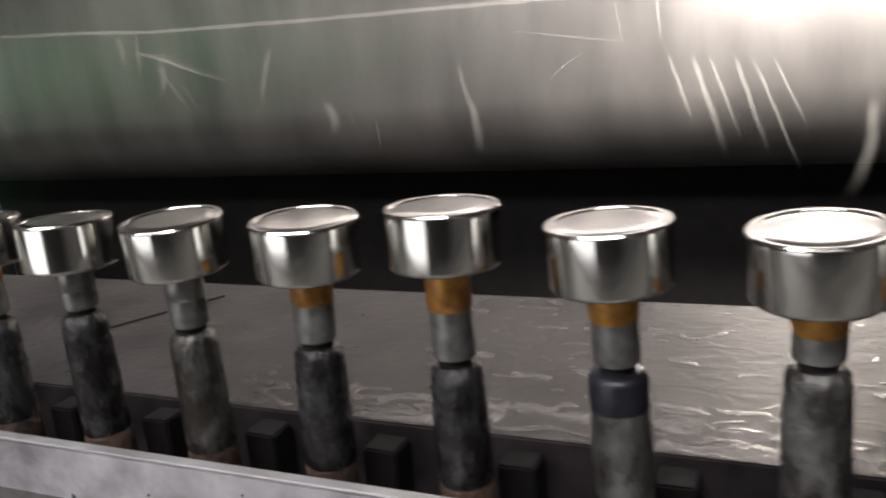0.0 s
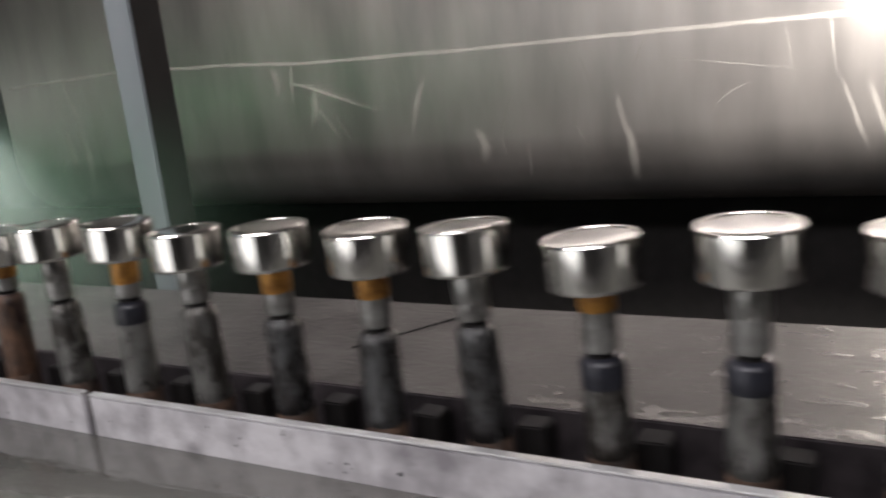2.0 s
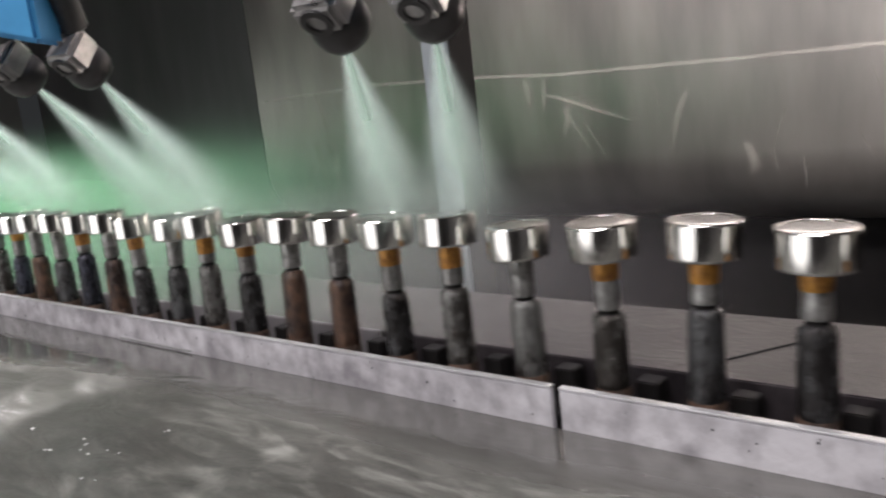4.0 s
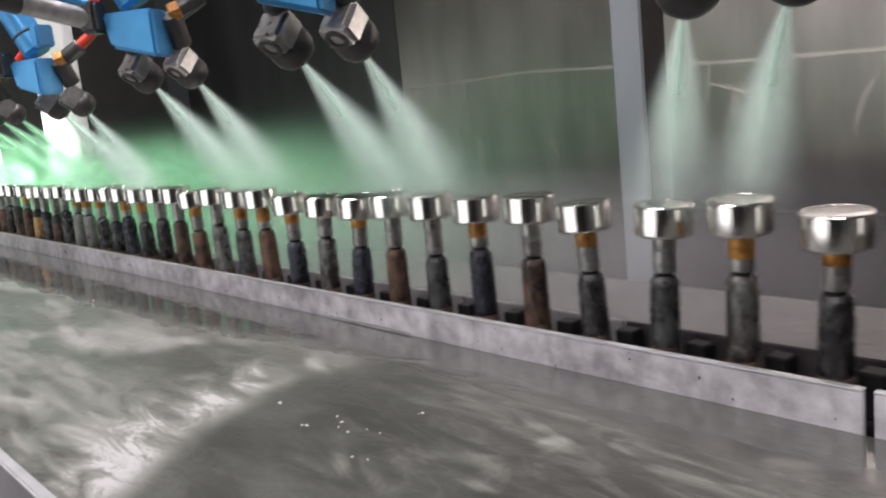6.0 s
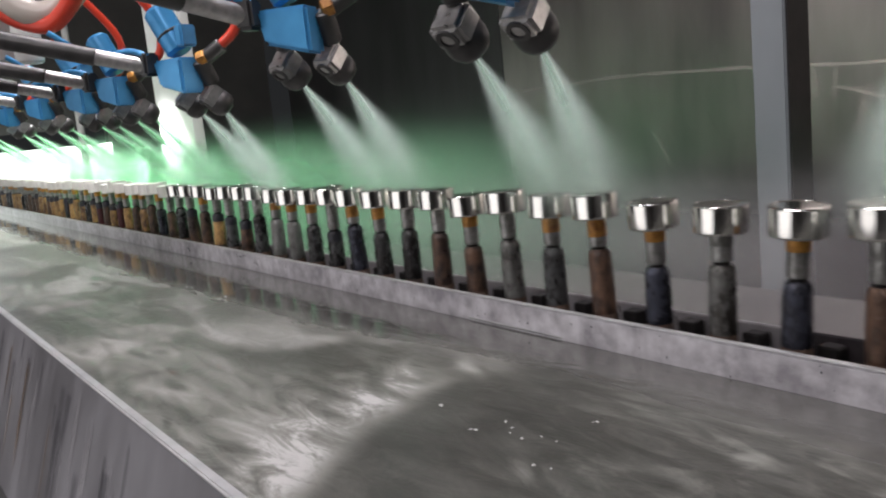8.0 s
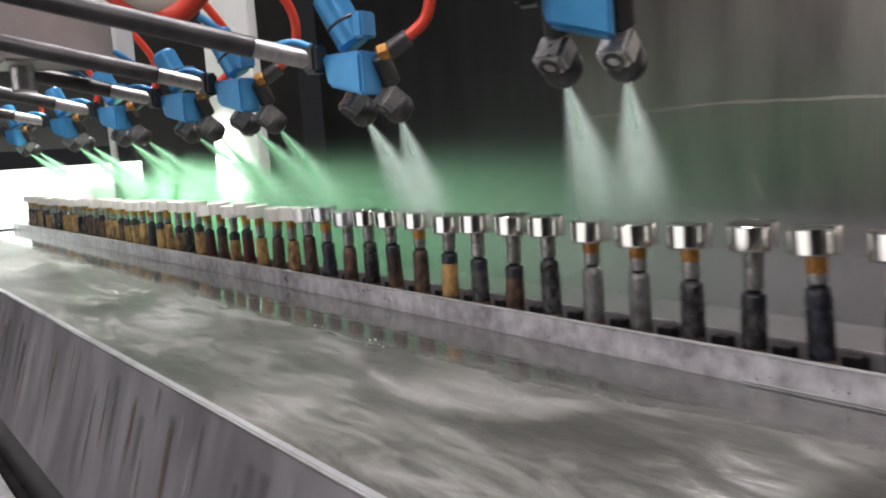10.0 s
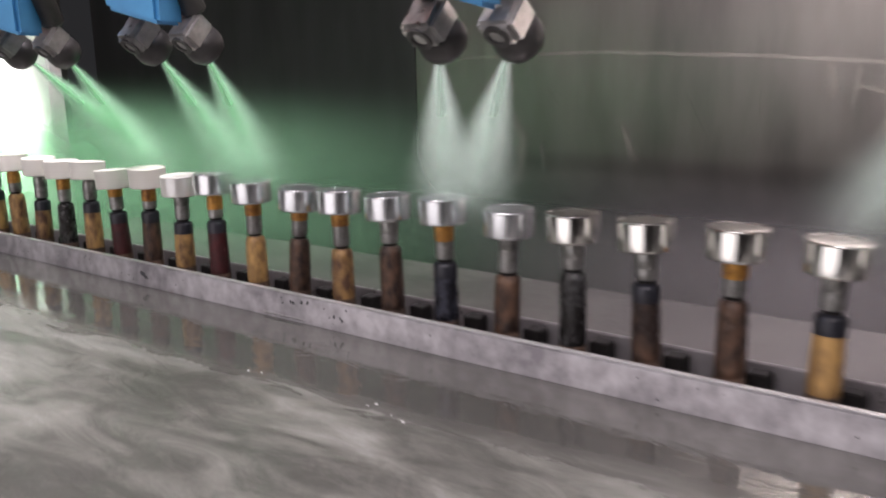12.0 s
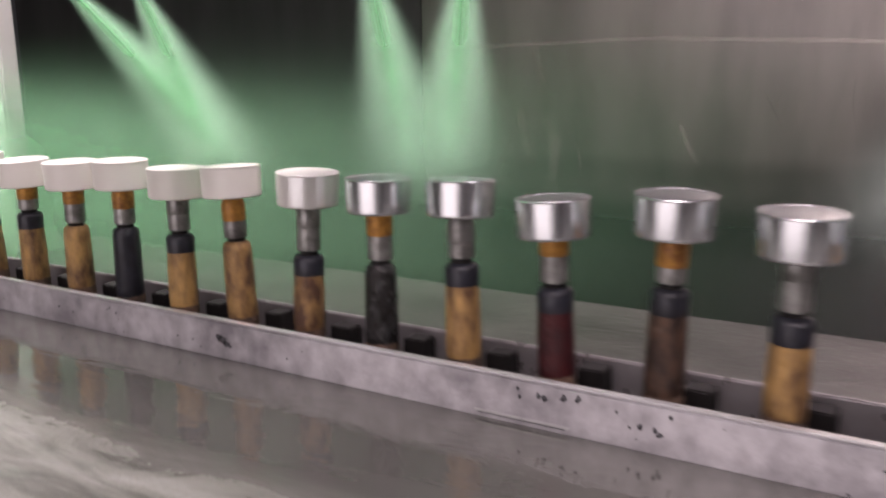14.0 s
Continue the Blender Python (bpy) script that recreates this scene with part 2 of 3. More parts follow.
    l.new(ranged(shore, 0.0, 1.0, 0.06, 0.24), b.inputs["Strength"])
    l.new(noise_tex(20, 5, 1.0), b.inputs["Height"])
    l.new(b.outputs["Normal"], p.inputs["Normal"])
    return m


def coated_cap():
    """White undercoat that the silver spray covers where the line has passed the guns."""
    m = M["whitecap"].copy()
    m.name = "cap_in_coating"
    n, l = m.node_tree.nodes, m.node_tree.links
    geo, sep, mr = n.new("ShaderNodeNewGeometry"), n.new("ShaderNodeSeparateXYZ"), n.new("ShaderNodeMapRange")
    l.new(geo.outputs["Position"], sep.inputs[0])
    mr.interpolation_type = "SMOOTHSTEP"
    mr.inputs["From Min"].default_value, mr.inputs["From Max"].default_value = COAT_X - 0.05, COAT_X + 0.05
    l.new(sep.outputs[0], mr.inputs["Value"])
    p, chrome = n["Principled BSDF"], n.new("ShaderNodeBsdfPrincipled")
    chrome.inputs["Base Color"].default_value = (0.70, 0.715, 0.74, 1)
    chrome.inputs["Metallic"].default_value, chrome.inputs["Roughness"].default_value = 1.0, 0.27
    mix = n.new("ShaderNodeMixShader")
    l.new(mr.outputs[0], mix.inputs[0])
    l.new(p.outputs[0], mix.inputs[1])
    l.new(chrome.outputs[0], mix.inputs[2])
    l.new(mix.outputs[0], n["Material Output"].inputs["Surface"])
    return m


COAT_X = -1.17
M["coated"] = coated_cap()
def wet_ledge():
    """Stained sheet with flat puddles: sharp-edged wet patches are smooth, the rest is dull."""
    m = M["ledge"]
    n, l = m.node_tree.nodes, m.node_tree.links
    p = n["Principled BSDF"]
    tc, mp, nz, mr = n.new("ShaderNodeTexCoord"), n.new("ShaderNodeMapping"), n.new("ShaderNodeTexNoise"), n.new("ShaderNodeMapRange")
    mp.inputs["Scale"].default_value = (1.0, 1.9, 1.0)
    l.new(tc.outputs["Object"], mp.inputs["Vector"])
    l.new(mp.outputs["Vector"], nz.inputs["Vector"])
    nz.inputs["Scale"].default_value, nz.inputs["Detail"].default_value, nz.inputs["Distortion"].default_value = 38, 6, 0.9
    mr.inputs["From Min"].default_value, mr.inputs["From Max"].default_value = 0.47, 0.51
    mr.inputs["To Min"].default_value, mr.inputs["To Max"].default_value = 0.44, 0.07
    sep, wet = n.new("ShaderNodeSeparateXYZ"), n.new("ShaderNodeMath")
    l.new(tc.outputs["Object"], sep.inputs[0])

    def span(v, a, b, c, d):
        k = n.new("ShaderNodeMapRange")
        k.interpolation_type = "SMOOTHSTEP"
        for i, x in zip((1, 2, 3, 4), (a, b, c, d)):
            k.inputs[i].default_value = x
        l.new(v, k.inputs[0])
        return k.outputs[0]

    both = n.new("ShaderNodeMath")
    both.operation = "ADD"
    l.new(span(sep.outputs[0], 0.10, 0.34, -0.14, 0.0), both.inputs[0])
    l.new(span(sep.outputs[1], 0.16, 0.25, 0.0, -0.14), both.inputs[1])
    wet.operation = "ADD"
    l.new(nz.outputs["Fac"], wet.inputs[0])
    l.new(both.outputs[0], wet.inputs[1])
    l.new(wet.outputs[0], mr.inputs["Value"])
    for k in list(p.inputs["Roughness"].links):
        l.remove(k)
    l.new(mr.outputs[0], p.inputs["Roughness"])
    b = n["Bump"]
    l.new(nz.outputs["Fac"], b.inputs["Height"])
    b.inputs["Strength"].default_value, b.inputs["Distance"].default_value = 0.5, 0.003


wet_ledge()
M["water"] = water_material()
glow = bpy.data.materials.new("daylight")
glow.use_nodes = True
glow.node_tree.nodes["Principled BSDF"].inputs["Emission Color"].default_value = (0.9, 1.0, 0.92, 1)
glow.node_tree.nodes["Principled BSDF"].inputs["Emission Strength"].default_value = 2.5
M["glow"] = glow


def droplets(name, colour, strength, soft):
    """Fine droplets: scattered light over a clear ground; soft(n, l, x, y, z) gives the cover from generated coordinates."""
    m = bpy.data.materials.new(name)
    m.use_nodes = True
    n, l = m.node_tree.nodes, m.node_tree.links
    n.remove(n["Principled BSDF"])
    clear, dif, tra = n.new("ShaderNodeBsdfTransparent"), n.new("ShaderNodeBsdfDiffuse"), n.new("ShaderNodeBsdfTranslucent")
    dif.inputs[0].default_value = tra.inputs[0].default_value = (*colour, 1)
    both, mix = n.new("ShaderNodeMixShader"), n.new("ShaderNodeMixShader")
    l.new(dif.outputs[0], both.inputs[1])
    l.new(tra.outputs[0], both.inputs[2])
    tc, sep = n.new("ShaderNodeTexCoord"), n.new("ShaderNodeSeparateXYZ")
    l.new(tc.outputs["UV"], sep.inputs[0])

    def op(kind, a, b=None):
        k = n.new("ShaderNodeMath")
        k.operation = kind
        k.use_clamp = kind == "MULTIPLY"
        for i, v in enumerate((a, b)):
            if isinstance(v, (int, float)):
                k.inputs[i].default_value = v
            elif v is not None:
                l.new(v, k.inputs[i])
        return k.outputs[0]

    def ease(v, a, b, c, d):
        k = n.new("ShaderNodeMapRange")
        k.interpolation_type = "SMOOTHERSTEP"
        for i, x in zip((1, 2, 3, 4), (a, b, c, d)):
            k.inputs[i].default_value = x
        l.new(v, k.inputs[0])
        return k.outputs[0]

    nz = n.new("ShaderNodeTexNoise")
    nz.inputs["Scale"].default_value, nz.inputs["Detail"].default_value = 9, 4
    l.new(tc.outputs["Object"], nz.inputs["Vector"])
    cover = soft(op, ease, sep.outputs[0], sep.outputs[1])
    cover = op("MULTIPLY", op("MULTIPLY", cover, ease(nz.outputs["Fac"], 0.25, 0.75, 0.78, 1.0)), strength)
    l.new(cover, mix.inputs[0])
    l.new(clear.outputs[0], mix.inputs[1])
    l.new(both.outputs[0], mix.inputs[2])
    l.new(mix.outputs[0], n["Material Output"].inputs["Surface"])
    return m


def fan_cover(op, ease, u, v):
    across = ease(op("ABSOLUTE", op("SUBTRACT", u, 0.5)), 0.0, 0.5, 1.0, 0.0)
    return op("MULTIPLY", across, op("MULTIPLY", ease(v, 0.0, 0.9, 1.0, 0.16), ease(v, 0.55, 1.0, 1.0, 0.0)))


def bank_cover(op, ease, u, v):
    return op("MULTIPLY", op("MULTIPLY", ease(u, 0.30, 1.0, 1.0, 0.0), ease(v, 0.42, 1.0, 1.0, 0.0)), ease(v, 0.0, 0.12, 0.4, 1.0))


M["spray"] = droplets("paint_spray", (0.77, 0.91, 0.83), 0.36, fan_cover)
M["spray_green"] = droplets("green_paint_spray", (0.57, 0.93, 0.67), 0.40, fan_cover)


def wipe_cover(op, ease, u, v):
    across = ease(op("ABSOLUTE", op("SUBTRACT", u, 0.5)), 0.0, 0.5, 1.0, 0.0)
    return op("MULTIPLY", across, op("MULTIPLY", ease(v, 0.0, 0.25, 0.0, 1.0), ease(v, 0.35, 1.0, 1.0, 0.0)))


M["wipe"] = droplets("wiped_film", (0.74, 0.71, 0.66), 0.17, wipe_cover)


def crease_cover(op, ease, u, v):
    return ease(op("ABSOLUTE", op("SUBTRACT", u, 0.5)), 0.05, 0.5, 1.0, 0.0)


M["crease"] = droplets("worn_crease", (0.80, 0.77, 0.72), 0.26, crease_cover)
M["mist"] = droplets("green_paint_mist", (0.42, 0.85, 0.53), 0.66, bank_cover)


def haze_cover(op, ease, u, v):
    return op("MULTIPLY", op("MULTIPLY", ease(u, 0.0, 0.45, 0.0, 1.0), ease(u, 0.6, 1.0, 1.0, 0.0)), op("MULTIPLY", ease(v, 0.45, 1.0, 1.0, 0.0), ease(v, 0.0, 0.12, 0.5, 1.0)))


M["haze"] = droplets("pale_paint_haze", (0.81, 0.77, 0.80), 0.14, haze_cover)


# ---- mesh helpers ----
def mesh_of(name, bm, material, smooth=False):
    me = bpy.data.meshes.new(name)
    bm.to_mesh(me)
    bm.free()
    me.materials.append(material)
    if smooth:
        for f in me.polygons:
            f.use_smooth = True
        me.set_sharp_from_angle(angle=radians(40))
    return me


def part(name, bm, material, parent=None, label="", smooth=False):
    ob = new(name, mesh_of(name, bm, material, smooth))
    if parent:
        ob.parent = parent
    return tagged(ob, label)


def thing(name, label, category, group="", kind="", m=None):
    ob = new(name)
    ob.empty_display_size = 0.02
    if m:
        ob.matrix_basis = m
    return tagged(ob, label, category, group, kind)


def box(x0, x1, y0, y1, z0, z1, bevel=0.0, bm=None, m=None):
    bm = bm or bmesh.new()
    r = bmesh.ops.create_cube(bm, size=1)
    mat = Matrix.LocRotScale(((x0 + x1) / 2, (y0 + y1) / 2, (z0 + z1) / 2), None, (x1 - x0, y1 - y0, z1 - z0))
    bmesh.ops.transform(bm, matrix=mat, verts=r["verts"])
    if bevel:
        es = list({e for v in r["verts"] for e in v.link_edges})
        r2 = bmesh.ops.bevel(bm, geom=es, offset=bevel, segments=2, affect="EDGES")
        if m:
            bmesh.ops.transform(bm, matrix=m, verts=list({v for f in r2["faces"] for v in f.verts} | {v for v in r["verts"] if v.is_valid}))
    elif m:
        bmesh.ops.transform(bm, matrix=m, verts=r["verts"])
    return bm


def lathe(profile, n=24, bm=None, m=None):
    """A turned solid from (radius, height) pairs, closed at both ends."""
    bm = bm or bmesh.new()
    rings = []
    m = m or Matrix()
    for r, z in profile:
        rings.append([bm.verts.new(m @ Vector((r * math.cos(2 * math.pi * i / n), r * math.sin(2 * math.pi * i / n), z))) for i in range(n)])
    for a, b in zip(rings, rings[1:]):
        for i in range(n):
            bm.faces.new((a[i], a[(i + 1) % n], b[(i + 1) % n], b[i]))
    bm.faces.new(list(reversed(rings[0])))
    bm.faces.new(rings[-1])
    return bm


def along(a, b):
    """The pose that lays the z axis from a towards b."""
    a, b = Vector(a), Vector(b)
    return Matrix.Translation(a) @ (b - a).to_track_quat("Z", "Y").to_matrix().to_4x4()


def rod(a, b, r, n=16, bm=None, bevel=0.15):
    h = (Vector(b) - Vector(a)).length
    e = r * bevel
    return lathe([(r - e, 0), (r, e), (r, h - e), (r - e, h)], n, bm, along(a, b))


def hose(points, r, n=10, steps=8):
    """A bent tube through points (Catmull-Rom)."""
    pts = [Vector(p) for p in points]
    pts = [2 * pts[0] - pts[1]] + pts + [2 * pts[-1] - pts[-2]]
    line = []
    for a, b, c, d in zip(pts, pts[1:], pts[2:], pts[3:]):
        for k in range(steps):
            t = k / steps
            line.append(0.5 * (2 * b + (c - a) * t + (2 * a - 5 * b + 4 * c - d) * t * t + (3 * b - a - 3 * c + d) * t ** 3))
    line.append(pts[-2])
    bm = bmesh.new()
    rings = []
    for i, p in enumerate(line):
        w = (line[min(i + 1, len(line) - 1)] - line[max(i - 1, 0)]).to_track_quat("Z", "Y")
        rings.append([bm.verts.new(p + w @ Vector((r * math.cos(2 * math.pi * j / n), r * math.sin(2 * math.pi * j / n), 0))) for j in range(n)])
    for a, b in zip(rings, rings[1:]):
        for j in range(n):
            bm.faces.new((a[j], a[(j + 1) % n], b[(j + 1) % n], b[j]))
    bm.faces.new(list(reversed(rings[0])))
    bm.faces.new(rings[-1])
    return bm


# ---- the booth ----
X0, X1 = -3.4, 2.2          # ends of the booth
IN_X = -4.7                 # where the chain comes in
WALL_Y, LEDGE_Z, LEDGE_Y = 1.26, -0.062, 0.375
WATER_Z = -0.0155
SEAM_X = -1.90


def wall_sheet(name, x0, x1, label, m="wall"):
    """A sheet whose lower edge rolls back into the dark slot under it."""
    r, z0 = 0.16, 0.0
    line = [(WALL_Y, 1.8), (WALL_Y, 0.6), (WALL_Y, z0)] + [(WALL_Y + r * (1 - math.cos(a)), z0 - r * math.sin(a)) for a in (radians(9 * k) for k in range(1, 10))]
    line += [(y + 0.006, z + 0.003) for y, z in reversed(line)]
    bm = bmesh.new()
    a, b = ([bm.verts.new((x, y, z)) for y, z in line] for x in (x0, x1))
    for i in range(len(line)):
        k = (i + 1) % len(line)
        bm.faces.new((a[i], a[k], b[k], b[i]))
    half = len(line) // 2
    for e in (a, b):
        for i in range(half - 1):
            bm.faces.new((e[i], e[i + 1], e[-2 - i], e[-1 - i]))
    bmesh.ops.recalc_face_normals(bm, faces=bm.faces)
    return tagged(part(name, bm, M[m], None, "", True), label, "wall", kind="structure")


# the unlit depth of the slot is put in as a black sheet
tagged(part("wall_slot", box(X0, X1, WALL_Y + 0.25, WALL_Y + 0.27, -0.9, 1.8), M["black"]), "black sheet standing in for the dark void of the exhaust slot", "wall", kind="structure")
wall_sheet("wall_north", SEAM_X + 0.002, 0.9, "brushed stainless steel booth wall sheet with scratches and wipe marks")
wall_sheet("wall_north.001", X0, SEAM_X - 0.002, "stainless steel booth wall sheet behind the spray guns, shade put into its colour", "wall_dark")
wall_sheet("wall_north.002", 0.904, X1, "brushed stainless steel booth wall sheet under the lamp")
tagged(part("wall_east", box(X1, X1 + 0.05, -3.0, WALL_Y, -0.9, 1.8), M["room"]), "plain grey end wall", "wall", kind="structure")
tagged(part("wall_south", box(X0, X1, -3.05, -3.0, -0.9, 1.8), M["room"]), "plain grey wall behind the aisle", "wall", kind="structure")
west = box(X0 - 0.25, X0 - 0.2, -3.0, -0.40, -0.9, 1.8)
for y0, y1, z0, z1 in ((0.50, WALL_Y, -0.9, 1.8), (-0.40, 0.50, -0.9, -0.23), (-0.40, 0.50, 0.26, 1.8)):
    box(X0 - 0.25, X0 - 0.2, y0, y1, z0, z1, bm=west)
tagged(part("wall_west", west, M["dark_room"]), "dark grey end wall round the bright opening", "wall", kind="structure")
tagged(part("ceiling", box(X0 - 0.25, X1 + 0.05, -3.05, WALL_Y + 0.02, 1.8, 1.85), M["room"]), "plain grey booth ceiling", "ceiling", kind="structure")
tagged(part("floor", box(X0 - 0.25, X1 + 0.05, -3.05, WALL_Y + 0.02, -0.95, -0.9), M["dark_room"]), "dark concrete workshop floor", "floor", kind="structure")
tagged(part("ledge", box(X0, X1, 0.032, LEDGE_Y, -0.085, LEDGE_Z), M["ledge"]), "wet stained steel ledge behind the spindle line", "ledge", kind="structure")
tagged(part("water", box(X0, X1, -0.334, -0.018, -0.2, WATER_Z), M["water"]), "murky flowing water with pale foam streaks", "water", kind="structure")



def splash_beads():
    """White beads that stand in for the water's glints where the flow breaks."""
    bm = bmesh.new()
    rs = random.Random(17)
    for x, y in ((-0.313, -0.175), (-0.267, -0.183), (-0.251, -0.164), (-0.233, -0.178), (-0.214, -0.168), (-0.214, -0.129), (-0.192, -0.190), (-0.947, -0.123), (-0.831, -0.118), (-0.806, -0.128)):
        for k in range(2):
            c = Vector((x + rs.uniform(-0.008, 0.008), y + rs.uniform(-0.005, 0.005), WATER_Z + 0.0002))
            r = rs.uniform(0.0004, 0.0009)
            m = Matrix.Translation(c) @ Matrix.Rotation(rs.uniform(0, 3), 4, "Z") @ Matrix.Diagonal((r * rs.uniform(1.0, 2.2), r, r * 0.8, 1))
            bmesh.ops.create_icosphere(bm, subdivisions=2, radius=1.0, matrix=m)
    return tagged(part("splash_beads", bm, M["bead"], None, "", True), "white beads standing in for glints on the basin water", "splash", kind="stuff")


splash_beads()


def wipe_marks():
    """Soft streaks, hand wipes and scratches left in the film on the wall sheet."""
    bm = bmesh.new()
    uv = bm.loops.layers.uv.new("UVMap")
    rs = random.Random(9)

    def streak(x, z, dx, dz, w, bow=0.0):
        a, d = Vector((x, WALL_Y - 0.0008 - rs.uniform(0, 0.0012), z)), Vector((dx, 0, dz))
        side = Vector((dz, 0, -dx)).normalized()
        n = 8
        rows = []
        for i in range(n + 1):
            f = i / n
            c = a + d * f + side * (bow * 4 * f * (1 - f) + w * rs.uniform(-0.12, 0.12))
            ww = w * (0.75 + 0.35 * f)
            rows.append((bm.verts.new(c - side * ww), bm.verts.new(c + side * ww)))
        for i in range(n):
            f = bm.faces.new((rows[i][0], rows[i][1], rows[i + 1][1], rows[i + 1][0]))
            for lp, q in zip(f.loops, ((0, i), (1, i), (1, i + 1), (0, i + 1))):
                lp[uv].uv = (q[0], q[1] / n)

    # the hand's wipe under the lamp
    for x, z, dx, dz, w in ((0.305, 0.075, 0.050, -0.150, 0.006), (0.345, 0.072, 0.062, -0.200, 0.009), (0.372, 0.068, 0.060, -0.170, 0.005), (0.412, 0.066, 0.062, -0.190, 0.007),
                            (0.440, 0.060, 0.085, -0.215, 0.005), (0.470, 0.058, 0.070, -0.150, 0.004)):
        streak(x, z, dx, dz, w)
    # a swept palm mark, further along
    for k in range(7):
        streak(-0.86 + 0.012 * k, 0.155 - 0.002 * k, 0.16 + 0.012 * k, -0.005 - 0.012 * k, 0.0045, 0.012)
    streak(-0.80, 0.13, 0.10, -0.14, 0.006)
    streak(-0.74, 0.09, 0.07, -0.11, 0.004)
    # broad faint smears and fine scratches
    for k in range(18):
        streak(rs.uniform(-1.7, 0.8), rs.uniform(-0.02, 0.24), rs.uniform(-0.06, 0.06), -rs.uniform(0.08, 0.22), rs.uniform(0.008, 0.022), rs.uniform(-0.02, 0.02))
    for k in range(12):
        streak(rs.uniform(-1.7, 0.7), rs.uniform(-0.04, 0.20), rs.uniform(-0.05, 0.06), -rs.uniform(0.03, 0.13), rs.uniform(0.0014, 0.003), rs.uniform(-0.01, 0.01))
    streak(0.0, 0.13, 0.32, -0.055, 0.0025)
    streak(0.17, 0.075, -0.09, -0.07, 0.0028, 0.012)
    streak(0.22, 0.17, 0.02, -0.12, 0.0022)
    streak(0.29, 0.19, 0.01, -0.13, 0.0035)
    return tagged(part("wipe_marks", bm, M["wipe"]), "soft pale wipe marks and scratches on the wall sheet", "marks", kind="stuff")


wipe_marks()


def fold_line():
    """The pale uneven crease that runs along the wall sheet, rising towards the guns."""
    bm = bmesh.new()
    uv = bm.loops.layers.uv.new("UVMap")
    rs = random.Random(14)
    run = [(0.60, 0.163), (0.17, 0.173), (-0.41, 0.181), (-0.78, 0.190), (-1.02, 0.206), (-1.38, 0.222), (-1.88, 0.214)]
    pts = []
    for (xa, za), (xb, zb) in zip(run, run[1:]):
        n = int((xa - xb) / 0.02)
        pts += [(xa + (xb - xa) * i / n, za + (zb - za) * i / n) for i in range(n)]
    rows = []
    for x, z in pts:
        w, z = 0.0065 * rs.uniform(0.7, 1.2), z + rs.uniform(-0.0008, 0.0008)
        rows.append((bm.verts.new((x, WALL_Y - 0.0024, z - w)), bm.verts.new((x, WALL_Y - 0.0024, z + w))))
    for i in range(len(rows) - 1):
        f = bm.faces.new((rows[i][0], rows[i][1], rows[i + 1][1], rows[i + 1][0]))
        for lp, q in zip(f.loops, ((0, i), (1, i), (1, i + 1), (0, i + 1))):
            lp[uv].uv = (q[0], 0.5)
    return tagged(part("trim", bm, M["crease"]), "pale uneven crease along the wall sheet", "trim", kind="structure")


fold_line()
tagged(part("daylight_opening", box(X0 + 0.02, X0 + 0.03, -0.33, 0.45, -0.01, 0.19), M["glow"]), "overexposed bright opening at the end of the line", "opening", kind="structure")

tagged(part("ledge_joint", box(-0.055, 0.055, -0.0012, 0.0012, LEDGE_Z + 0.0004, LEDGE_Z + 0.0012, 0, None, pose(0.028, 0.295, 0, 0, 0, 59)), M["black"]), "dark open joint across the ledge sheet", "joint", kind="structure")

# post that stands before the wall, and the white post further along
post = thing("booth_post", "grey painted square steel post standing before the wall", "post")
part("shaft", box(-0.522, -0.475, 0.502, 0.556, -0.9, 1.8, 0.002), M["post"], post)
# black sheet that puts the post's unlit side into the colour
part("flank", box(-0.4748, -0.472, 0.505, 0.551, -0.9, 1.8), M["black"], post, "shaded side of the post, put in as black colour")
white_post = thing("white_post", "white painted steel post in the bright end of the booth", "post")
part("shaft", box(-2.13, -1.87, 0.25, 0.275, LEDGE_Z, 1.8, 0.003), M["white"], white_post)


def rail_piece(x0, x1):
    r = thing("front_rail", "paint-stained steel rail plate in front of the spindles", "rail", "front rail plates")
    part("plate", box(x0, x1, -0.018, -0.014, -0.2, 0.008, 0.0008), M["rail"], r)
    part("lip", box(x0, x1, -0.0185, -0.0135, 0.0082, 0.0094, 0.0004), M["edge"], r, "bright worn top lip")
    return r


rail_piece(0.0155, X1)
far_rail = rail_piece(IN_X, 0.0105)
# the waterline's highlight on the rail, put in as bright and dark strips
for x0, x1, z in ((-1.052, -1.000, -0.0128), (-0.480, -0.355, -0.0135)):
    part("scratch", box(x0, x1, -0.0186, -0.0181, z, z + 0.0011), M["edge"], far_rail, "bright strip painted as the highlight along the waterline")
    part("gouge_shadow", box(x0 + 0.002, x1 - 0.002, -0.0185, -0.0181, z - 0.0006, z - 0.0002), M["drip"], far_rail, "dark strip painted under the waterline highlight")


def rail_scuff():
    """A dark ragged patch where the paint has come off the rail."""
    bm = bmesh.new()
    rs = random.Random(3)
    for dx, dz, r in ((0, 0, 0.0042), (0.0035, -0.0022, 0.0030), (-0.0030, 0.0016, 0.0026), (0.0062, -0.0035, 0.0016)):
        ring = [bm.verts.new((-1.231 + dx + r * rs.uniform(0.6, 1.2) * math.cos(k * math.pi / 5), -0.0188, -0.003 + dz + 0.7 * r * rs.uniform(0.6, 1.2) * math.sin(k * math.pi / 5))) for k in range(10)]
        bm.faces.new(ring)
    part("scuff", bm, M["scuff"], far_rail, "grey worn scuff")


rail_scuff()


